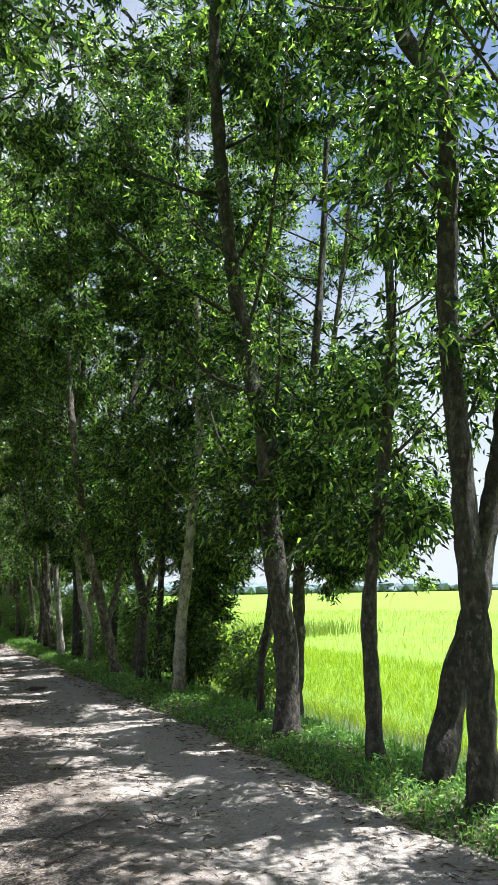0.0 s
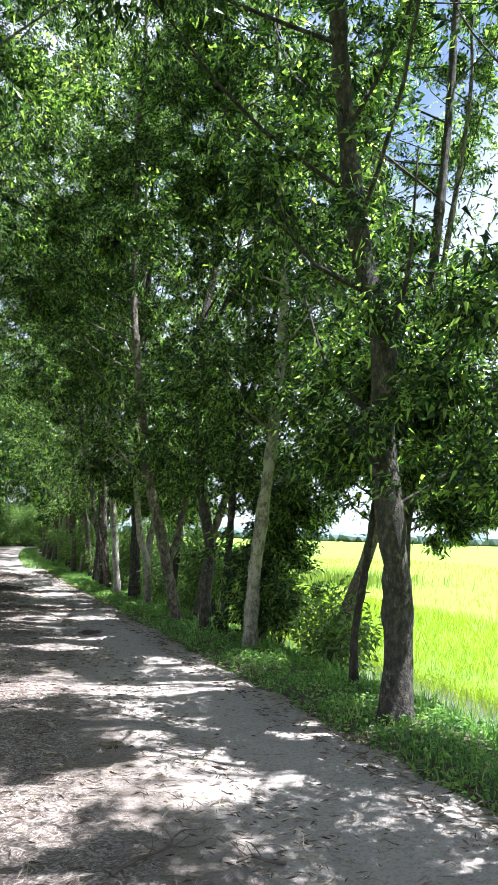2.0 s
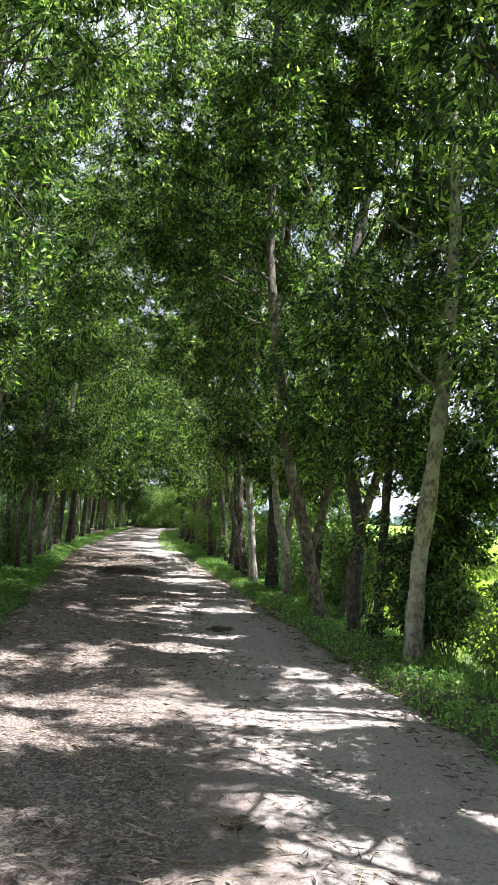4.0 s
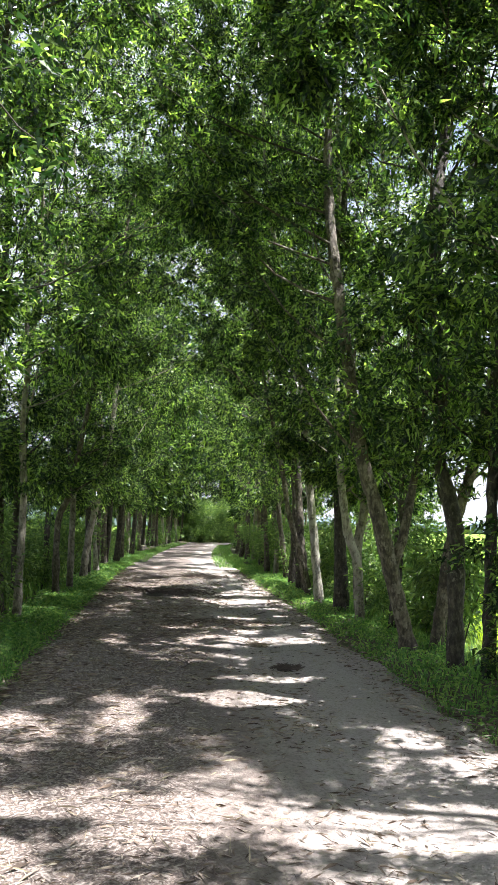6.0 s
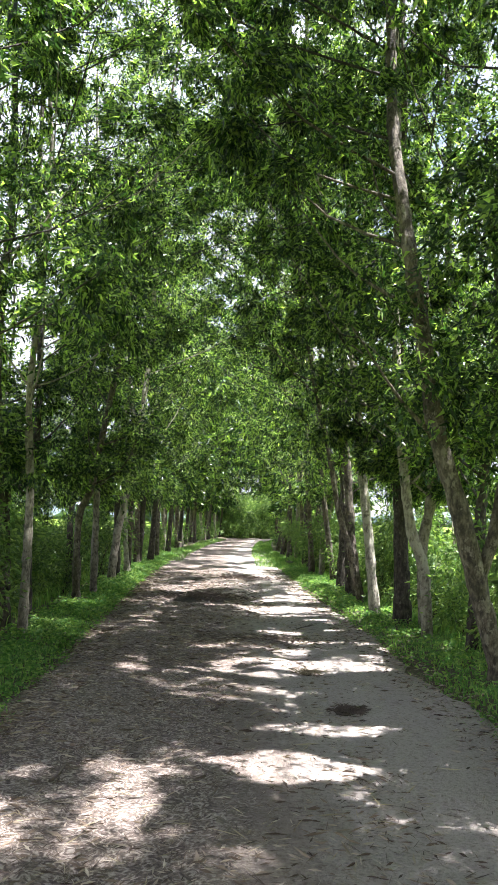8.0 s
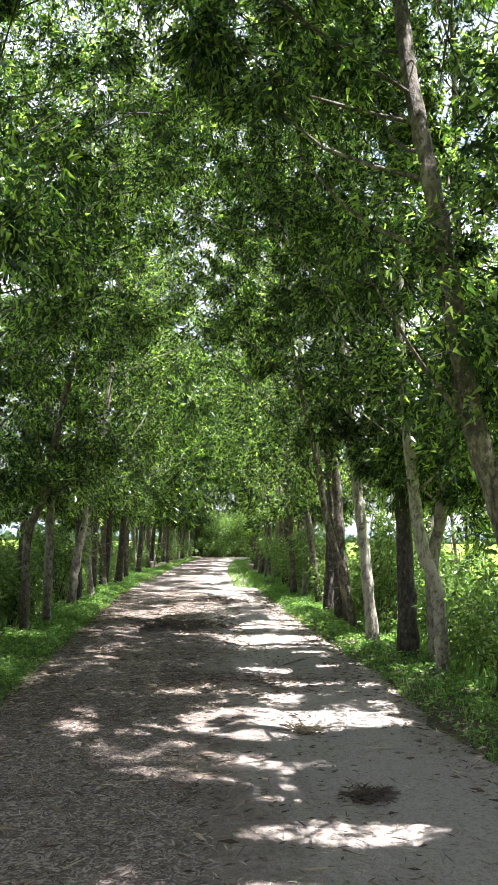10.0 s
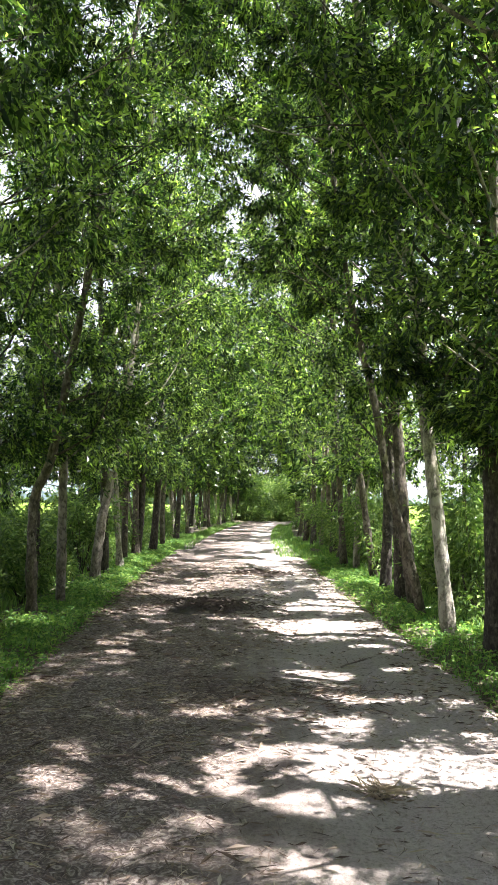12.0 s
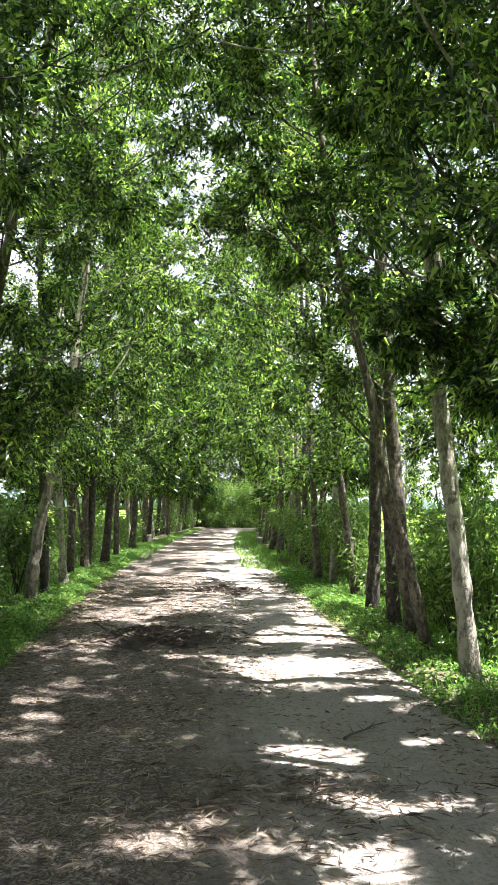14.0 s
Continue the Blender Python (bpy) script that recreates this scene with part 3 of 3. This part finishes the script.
for i, (base, spine, r, h, zc, text) in enumerate(WEST):
    make_tree(base, spine, r, h + 1.5, 200 + i, zc, 30000 if base[1] < 8 else 48000 if base[1] < 20.5 else 40000, 0.088, 3.0, 0.5, text, 10, True, -1.6, True, skirt=0 if base[1] < 13 else 4, fine=True)


def rows():
    """Bases of the trees past those above, and of mostly unseen ones added behind the start to shade the lane."""
    rng = random.Random(5)
    out = []
    # added out of view, so that their crowns shade the first stretch
    for y in (-6.4, -4.6, -3.0, -1.6, 0.0):
        out.append((2.55 + rng.uniform(-0.15, 0.25), y, 1))
    for y in (-5, -2.0):
        out.append((-3.0 + rng.uniform(-0.3, 0.15), y, -1))
    for x, y in ((2.85, 26.5), (2.74, 27.6), (2.95, 29.8), (3.0, 31.4), (3.2, 33.3), (3.1, 35.2)):
        out.append((x, y, 1))
    for x, y in ((-2.7, 26.5), (-2.9, 28.6), (-3.4, 31.8), (-2.47, 31.9), (-2.45, 35.3), (-2.67, 38.0)):
        out.append((x, y, -1))
    y = 37.0
    while y < 75:
        out.append((2.75 + bend(y) + rng.uniform(-0.2, 0.3), y, 1))
        out.append((-2.75 + bend(y) + rng.uniform(-0.3, 0.3), y + rng.uniform(1.5, 2.2), -1))
        y += rng.uniform(1.5, 2.3)
    for i in range(20):
        out.append((bend(84) - 5.5 + 0.52 * i, 80 + 4 * (i % 3) + rng.uniform(-1, 1), 1))
    return out


STOCK, used = {}, {}
for side in (1, -1):
    for kind, count, leaf, reach, arch in (("mid", 20000, 0.125, 3.0, 0.7), ("far", 6000, 0.3, 2.8, 0.75), ("for_shade", 30000, 0.1, 2.4, 0.3)):
        STOCK[side, kind] = []
        for k in range(4):
            lean = random.Random(40 + k + side).uniform(-0.25, 0.3)
            b = (2.8 * side, 30.0 + 0.2 * k)
            line = [(b[0] - side * lean, 1.6), (b[0] - side * lean * 1.7, 3.2)]
            STOCK[side, kind].append(make_tree(b, line, 0.09 + 0.012 * k, 12.0 + 0.7 * k, 300 + 10 * k + side + {"far": 5, "mid": 0, "for_shade": 7}[kind], 2.2, count, leaf, reach, -arch * side, (PALE, LEAN, LEAN, DARK)[k], 8, False, 1.5 * side, fork=(0.5, [(b[0] + 0.12 * side, 1.0), (b[0] + 0.3 * side, 2.2), (b[0] + 0.5 * side, 4.0)], 0.05) if k in (0, 2) else None, fine=True))
for x, y, side in rows():
    key = side, "for_shade" if y < 9 else "mid" if y < 40 else "far"
    k = used.get(key, 0)
    used[key] = k + 1
    m = pose(x, y, ground_z(x, y) - 0.06, 0, 0, (0, 14, -12, 8, -18)[k % 5])
    if k < 4:
        STOCK[key][k].matrix_basis = m
    else:
        copy_thing(STOCK[key][(k * 3 + k // 4) % 4], m)


# trees standing on the field side behind the row
for k, (x, y) in enumerate(((5.3, 21.6), (6.4, 24.2), (5.6, 26.9), (7.1, 29.5), (6.2, 32.6), (7.4, 36.0), (6.0, 39.5), (-6.5, 27.0), (-7.2, 33.0), (-6.2, 39.0))):
    copy_thing(STOCK[-1 if x > 0 else 1, "mid"][k % 4], pose(x, y, ground_z(x, y) - 0.08, 0, 0, 25 * k - 60) @ Matrix.Scale(0.62 + 0.06 * (k % 4), 4))


# ---- undergrowth ----
def make_shrub(seed, tall, wide, count, leaf, label):
    rng = np.random.default_rng(seed)
    shrub = new("shrub")
    vs, fs, k0, tips = [], [], 0, []
    for i in range(12):
        a = rng.uniform(0, 6.28)
        e = np.array([math.cos(a) * wide * rng.uniform(0.3, 1), math.sin(a) * wide * rng.uniform(0.3, 1), tall * rng.uniform(0.4, 1.0)])
        m = e * (0.4, 0.4, 0.6)
        v, f = tube(resample([(0, 0, 0), m, e], 6), np.linspace(0.012, 0.003, 6), 4, rng)
        vs.append(v)
        fs += [tuple(q + k0 for q in g) for g in f]
        k0 += len(v)
        tips += [m, (m + e) / 2, e, e * 0.9]
    tagged(mesh_ob("branchwork", np.vstack(vs), fs, M_BARK, shrub, True), kind="stuff")
    c = np.array(tips)[rng.integers(0, len(tips), count)]
    off = rng.normal(size=(count, 3)) * (0.14, 0.14, 0.12)
    pos = c + off
    pos[:, 2] = np.maximum(pos[:, 2], 0.04)
    way = unit(unit(off) + rng.normal(size=(count, 3)) * 0.5 + (0, 0, -0.2))
    size = leaf * rng.uniform(0.6, 1.3, count)
    v, f = leaves(pos, way, size, size * 0.36, rng)
    tagged(mesh_ob("foliage", v, f, M_SHRUB, shrub), kind="stuff")
    return tagged(shrub, label, "shrub", "shrubs on the banks")


SHRUBS = [make_shrub(500 + k, (1.1, 0.8, 0.55, 1.9)[k], (0.65, 0.6, 0.5, 0.8)[k], (1400, 1100, 600, 2300)[k], (0.10, 0.095, 0.085, 0.105)[k], "leafy green shrub growing on the grassy bank") for k in range(4)]
rng = random.Random(9)
spots = [(3.55, 8.2, 0), (3.3, 7.6, 1), (3.8, 8.7, 2), (3.5, 13.3, 3), (3.35, 9.3, 0)]
spots += [(3.15 + rng.uniform(0.0, 0.8), 13.0 + i * 0.6, rng.choice((0, 1, 3, 0, 0) if i < 10 else (0, 3, 3, 0, 3))) for i in range(52)]
spots += [(4.1 + rng.uniform(0.0, 1.8), 16.0 + i * 1.2, rng.choice((3, 0, 1))) for i in range(22)]
spots += [(-3.25 - rng.uniform(0.0, 1.1), 12.0 + i * 0.62, rng.choice((0, 1, 1, 0, 2, 3))) for i in range(54)]
spots += [(-4.1 - rng.uniform(0.0, 1.6), 16.5 + i * 0.75, rng.choice((3, 0, 3))) for i in range(18)]
for i, (x, y, k) in enumerate(spots):
    xx = x + bend(y)
    m = pose(xx, y, ground_z(xx, y) - 0.03, 0, 0, rng.uniform(0, 360))
    if i < 4:
        SHRUBS[k].matrix_basis = m
    else:
        copy_thing(SHRUBS[k], m)


for i in range(36):
    side, y = (1, -1)[i % 2], 45 + i * 0.95
    x = side * (3.5 + rng.uniform(0, 0.8)) + bend(y)
    copy_thing(SHRUBS[1], pose(x, y, ground_z(x, y) - 0.05, 0, 0, rng.uniform(0, 360)) @ Matrix.Scale(1.9, 4))
for i in range(16):
    x, y = -5.5 + bend(78) + 0.7 * i, 75 + rng.uniform(-0.5, 4)
    copy_thing(SHRUBS[3], pose(x, y, -0.5, 0, 0, rng.uniform(0, 360)) @ Matrix.Scale(2.3, 4))


for i in range(14):
    x = -4.5 + bend(74) + 0.75 * i
    copy_thing(SHRUBS[1], pose(x, 73 + rng.uniform(-0.5, 1.5), -0.4, 0, 0, rng.uniform(0, 360)) @ Matrix.Scale(2.4, 4))


# ---- grass, rice, reeds ----
def scatter(n, x0, x1, y0, y1, r, power=1.0):
    y = y0 + (y1 - y0) * r.uniform(0, 1, n) ** power
    x = r.uniform(x0, x1, n) + np.array([bend(q) for q in y])
    return x, y


def grass(name, x0, x1, y0, y1, n, tall, seed, material, label, power=1.0, wide=0.008, lean=(0.2, 0.9), patchy=0.0):
    r = np.random.default_rng(seed)
    x, y = scatter(n, x0, x1, y0, y1, r, power)
    if patchy:
        keep = np.array([noise.noise((a * 1.3, b * 1.3, 3.0)) for a, b in zip(x, y)]) > -0.25 + patchy * r.uniform(-0.3, 0.3, n)
        x, y = x[keep], y[keep]
    z = np.array([ground_z(a, b) for a, b in zip(x, y)]) - 0.01
    far = 1 + np.maximum(y - 10, 0) * 0.03
    v, f = blades(np.stack([x, y, z], 1), tall * r.uniform(0.4, 1.2, len(x)), wide * r.uniform(0.6, 1.4, len(x)) * far, r.uniform(*lean, len(x)), r)
    return tagged(mesh_ob(name, v, f, material), label, "grass", kind="stuff")


grass("verge_grass", 1.72, 3.5, -2, 42, 38000, 0.12, 1, M_GRASS, "low green grass along the edge of the dirt lane", 1.5, 0.0115, (0.3, 1.0), 0.5)
grass("verge_grass", -3.0, -1.92, 9, 46, 23000, 0.12, 2, M_GRASS, "low green grass along the edge of the dirt lane", 1.2, 0.0115, (0.3, 1.0), 0.5)
grass("bank_grass", 2.75, 3.6, -6, 45, 8500, 0.23, 3, M_GRASS, "tall loose grass on the bank beside the paddy", 1.4, 0.010, (0.1, 0.6))
grass("bank_grass", -6.0, -3.2, 8, 46, 7000, 0.4, 4, M_GRASS, "tall loose grass on the shaded bank", 1.2, 0.012, (0.1, 0.6))


grass("verge_grass", 1.25, 2.3, 31, 62, 7000, 0.22, 5, M_GRASS, "grass spreading over the worn edge of the lane", 1.0, 0.010, (0.2, 0.8))
grass("verge_grass", -2.3, -1.6, 34, 66, 5000, 0.22, 6, M_GRASS, "grass spreading over the worn edge of the lane", 1.0, 0.010, (0.2, 0.8))


def weeds(name, x0, x1, y0, y1, n, seed, label):
    """Small broad leaves that cover the soil."""
    r = np.random.default_rng(seed)
    x, y = scatter(n, x0, x1, y0, y1, r, 1.4)
    z = np.array([ground_z(a, b) for a, b in zip(x, y)]) + r.uniform(0.01, 0.10, n)
    a = r.uniform(0, 6.28, n)
    way = unit(np.stack([np.cos(a), np.sin(a), r.uniform(-0.3, 0.5, n)], 1))
    size = r.uniform(0.03, 0.068, n) * (1 + np.maximum(y - 10, 0) * 0.02)
    v, f = leaves(np.stack([x, y, z], 1), way, size, size * 0.5, r, 0.1)
    tagged(mesh_ob(name, v, f, M_GRASS), label, "weeds", kind="stuff")


weeds("weeds", 1.95, 3.6, -2, 30, 26000, 31, "small broad-leaved weeds covering the edge of the lane")
weeds("weeds", -3.1, -2.05, 9, 40, 18000, 32, "small broad-leaved weeds covering the edge of the lane")


def rice(name, x0, x1, y0, y1, n, seed, power):
    r = np.random.default_rng(seed)
    d = x0 + (x1 - x0) * r.uniform(0, 1, n) ** power
    y = r.uniform(y0, y1, n)
    far = 1 + np.maximum(np.hypot(d, y) - 6, 0) * 0.03
    z = np.where(np.abs(d) < 6.2, -0.62, -0.47)
    v, f = blades(np.stack([d, y, z], 1), 0.33 * r.uniform(0.6, 1.15, n), 0.008 * r.uniform(0.7, 1.3, n) * far, r.uniform(0.25, 1.0, n), r)
    return tagged(mesh_ob(name, v, f, M_RICE), "bright yellow-green young rice standing in the paddy", "rice", kind="stuff")


rice("rice", 5.7, 12, -2, 34, 36000, 14, 1.3)
rice("rice", 4.5, 5.8, -2, 24, 2200, 15, 0.6)
rice("rice", 10, 45, 2, 70, 14000, 11, 1.5)
rice("rice", -5.5, -40, 12, 60, 7000, 12, 1.6)
grass("rushes", 3.5, 5.3, -3, 26, 4600, 0.46, 16, M_GRASS, "loose green rushes standing in the shallow water", 1.2, 0.009, (0.05, 0.5))
rr = np.random.default_rng(13)
rx, ry = rr.normal(15, 2.0, 1100), rr.normal(30, 1.2, 1100)
v, f = blades(np.stack([rx, ry, 0 * rx - 0.4], 1), rr.uniform(0.5, 0.95, 1100), 0.03 * rr.uniform(0.6, 1.4, 1100), rr.uniform(0.1, 0.5, 1100), rr)
tagged(mesh_ob("reeds", v, f, M_REED), "pale tall reeds standing in the rice field", "reeds", kind="stuff")


# ---- distance ----
def far_woods(name, cx, cy, half, along, seed, high):
    r = np.random.default_rng(seed)
    bm = bmesh.new()
    for i in range(420):
        u = r.uniform(-half, half)
        x, y = (cx + u, cy + r.normal() * 12) if along == "x" else (cx + r.normal() * 12, cy + u)
        s = high * r.uniform(0.18, 0.5)
        bmesh.ops.create_icosphere(bm, subdivisions=1, radius=1.0, matrix=Matrix.Translation((x, y, s * 0.6)) @ Matrix.Diagonal((s * 1.6, s * 1.6, s, 1)))
    for q in bm.verts:
        q.co += Vector(noise.noise_vector(q.co * 0.3)) * high * 0.16 + Vector(noise.noise_vector(q.co * 1.1)) * high * 0.07
    me = bpy.data.meshes.new(name)
    bm.to_mesh(me)
    bm.free()
    me.materials.append(M_HAZED_WOODS)
    tagged(new(name, me), "distant hazy belt of trees across the fields", "woods", kind="stuff")


far_woods("far_woods", 420, 640, 460, "x", 1, 14)
far_woods("far_woods", 700, 150, 420, "y", 2, 14)
far_woods("far_woods", -420, 420, 420, "x", 3, 14)


# ---- litter on the lane ----
def litter(name, n, x0, x1, y0, y1, size, material, seed, label, slim=0.3, heap=None, thick=False):
    r = np.random.default_rng(seed)
    if heap:
        x, y = r.normal(heap[0], heap[2], n), r.normal(heap[1], heap[3], n)
    else:
        y = y0 + (y1 - y0) * r.uniform(0, 1, n) ** (0.85 if thick else 1.2)
        x = x0 + (x1 - x0) * r.uniform(0, 1, n) ** (1.5 if thick else 1.0)
        if thick:
            lies = np.array([noise.noise((a * 1.2, b * 0.9, 5.0)) + 0.6 * noise.noise((a * 4.0, b * 3.0, 9.0)) for a, b in zip(x, y)]) > r.uniform(-0.75, 0.35, n)
            x, y = x[lies], y[lies]
            n = len(x)
    z = np.array([road_z(a, b) for a, b in zip(x, y)]) + 0.006
    if heap:
        z += heap[4] * np.exp(-((x - heap[0]) / heap[2]) ** 2 - ((y - heap[1]) / heap[3]) ** 2) * r.uniform(0.3, 1, n)
    a = r.uniform(0, 6.28, n)
    way = unit(np.stack([np.cos(a), np.sin(a), r.uniform(-0.05, 0.14, n)], 1))
    s = size * r.uniform(0.5, 1.4, n)
    v, f = leaves(np.stack([x, y, z], 1), way, s, s * slim * r.uniform(0.6, 1.3, n), r, 0.02, 0.42, 0.2)
    return tagged(mesh_ob(name, v, f, material), label, "litter", kind="stuff")


litter("fallen_leaves", 34000, -2.1, 0.9, -1, 30, 0.066, M_LITTER, 21, "long dry brown leaves scattered thickly over the lane", 0.15, thick=True)
litter("fallen_leaves", 2600, -2.1, 0.7, -1, 26, 0.12, M_LITTER, 29, "large curled dry leaves lying on the lane", 0.16, thick=True)
litter("fallen_leaves", 2600, 0.4, 2.2, -2, 30, 0.06, M_LITTER, 22, "dry brown leaves scattered over the lane", 0.2)
litter("straw", 4200, -2.1, 1.2, -1, 28, 0.15, M_STRAW, 23, "bits of dry straw and twigs on the lane", 0.05, thick=True)
litter("straw", 6500, 1.5, 2.2, -2, 30, 0.085, M_LITTER, 25, "dry leaves and twigs gathered along the lane edge", 0.15)
litter("straw", 6000, -2.1, 1.3, -1, 28, 0.12, M_TWIG, 24, "dark dry twigs lying on the lane", 0.05, thick=True)
litter("straw", 420, 0, 0, 0, 0, 0.13, M_TWIG, 26, "drift of dark twigs and dry leaves across the lane", 0.07, heap=(0.35, 15.1, 0.6, 0.35, 0.05))
litter("straw", 600, 0, 0, 0, 0, 0.10, M_LITTER, 27, "drift of dry leaves across the lane", 0.14, heap=(0.3, 15.0, 0.7, 0.4, 0.04))
litter("straw", 350, 0, 0, 0, 0, 0.12, M_TWIG, 28, "drift of dark twigs at the shaded side of the lane", 0.06, heap=(-1.3, 13.6, 0.4, 0.5, 0.05))


def heap_of(name, x, y, rx_, ry_, high, n, label, cat, material, size, slim):
    """A low heap: a lumpy core with loose stalks over it."""
    r = np.random.default_rng(int(abs(x * 100 + y * 10)))
    thing = new(name)
    thing.location = (x, y, road_z(x, y))
    vs, k = [(0, 0, high)], 20
    for ring in (0.35, 0.7, 1.0):
        for j in range(k):
            a = j * 2 * math.pi / k
            w = ring * r.uniform(0.85, 1.15)
            vs.append((math.cos(a) * rx_ * w, math.sin(a) * ry_ * w, max(high * (1 - ring ** 1.5) * r.uniform(0.7, 1.2), 0.0) - 0.015 * (ring == 1.0)))
    fs = [(0, 1 + j, 1 + (j + 1) % k) for j in range(k)]
    fs += [(1 + b * k + j, 1 + (b + 1) * k + j, 1 + (b + 1) * k + (j + 1) % k, 1 + b * k + (j + 1) % k) for b in (0, 1) for j in range(k)]
    mesh_ob("core", vs, fs, M_SOIL, thing, True)
    px, py = r.normal(0, rx_ * 0.5, n), r.normal(0, ry_ * 0.5, n)
    pz = high * np.exp(-(px / rx_) ** 2 - (py / ry_) ** 2) * 0.9
    a = r.uniform(0, 6.28, n)
    way = unit(np.stack([np.cos(a), np.sin(a), r.uniform(-0.1, 0.7, n)], 1))
    s = size * r.uniform(0.5, 1.3, n)
    v, f = leaves(np.stack([px, py, pz], 1), way, s, s * slim, r, 0.2)
    tagged(mesh_ob("loose_litter", v, f, material, thing), kind="stuff")
    return tagged(thing, label, cat)


heap_of("debris_heap", 0.86, 11.3, 0.15, 0.12, 0.03, 260, "small dark heap of twigs and soil on the lane", "debris", M_TWIG, 0.10, 0.06)
heap_of("debris_heap", -0.5, 20.4, 0.75, 0.7, 0.07, 700, "wide low heap of dark leaf debris on the lane", "debris", M_TWIG, 0.16, 0.14)
heap_of("debris_heap", 0.65, 26.0, 0.7, 0.5, 0.06, 500, "low scattered heap of dark twigs on the lane", "debris", M_TWIG, 0.2, 0.1)
heap_of("grass_tuft", 0.7, 12.95, 0.10, 0.09, 0.025, 130, "pulled tuft of pale dry grass lying on the lane", "grass tuft", M_STRAW, 0.12, 0.05)


def fallen_branch(x, y, turn, long, seed):
    """A dead forked branch lying on the lane, with side twigs."""
    r = np.random.default_rng(seed)
    branch = new("fallen_branch")
    branch.matrix_basis = pose(x, y, road_z(x, y) + 0.012, 0, 0, turn)
    stem = resample([(0, 0, 0), (long * 0.35, 0.04 * r.normal(), 0.012), (long * 0.7, 0.05 * r.normal(), 0.03), (long, 0.06 * r.normal(), 0.012)], 12)
    v, f = tube(stem, np.linspace(0.011, 0.005, 12), 7, r, 0.1)
    mesh_ob("stem", v, f, M_TWIG, branch, True)
    for k in range(6):
        a = stem[r.integers(4, 12)]
        e = a + np.array([r.uniform(0.02, 0.16), r.choice((-1, 1)) * r.uniform(0.05, 0.16), r.uniform(0.0, 0.05)])
        v, f = tube(resample([a, (a + e) / 2 + r.normal(size=3) * 0.012, e], 6), np.linspace(0.005, 0.002, 6), 5, r, 0.1)
        mesh_ob("twig", v, f, M_TWIG, branch, True)
    return tagged(branch, "dead forked branch lying on the dirt lane", "branch", "branches fallen on the lane")


for k, (x, y, turn, long) in enumerate(((-0.42, 2.38, 35, 0.5), (-0.55, 1.95, 25, 0.4), (0.45, 2.3, 160, 0.25), (-1.35, 9.4, 70, 0.35), (-0.35, 11.15, 80, 0.22), (0.35, 15.05, 20, 0.4), (-1.0, 13.5, -30, 0.35), (0.95, 16.2, 50, 0.3))):
    fallen_branch(x, y, turn, long, 900 + k)
heap_of("grass_tuft", -0.02, 4.58, 0.07, 0.07, 0.02, 60, "small pulled tuft of dry grass on the lane", "grass tuft", M_STRAW, 0.09, 0.05)
heap_of("grass_tuft", -0.99, 3.28, 0.14, 0.1, 0.02, 110, "small heap of dry grass and twigs on the lane", "grass tuft", M_TWIG, 0.10, 0.06)


def make_stump(x, y):
    """A low sawn stump with a paler cut top."""
    r = np.random.default_rng(77)
    stump = new("tree_stump")
    stump.location = (x, y, ground_z(x, y) - 0.02)
    v, f = tube(np.array([(0, 0, 0), (0, 0, 0.1), (0.01, 0, 0.22), (0.01, 0, 0.3)]), [0.19, 0.155, 0.15, 0.148], 14, r, 0.05)
    mesh_ob("trunk", v, f, M_BARK, stump, True)
    v, f = tube(np.array([(0.01, 0, 0.29), (0.01, 0, 0.312)]), [0.13, 0.125], 14, r, 0.03)
    mesh_ob("cut_face", v, f, M_STRAW, stump, False, "weathered pale sawn top")
    tagged(stump, "low dark sawn tree stump on the grassy verge", "stump")


make_stump(-1.95, 46.0)
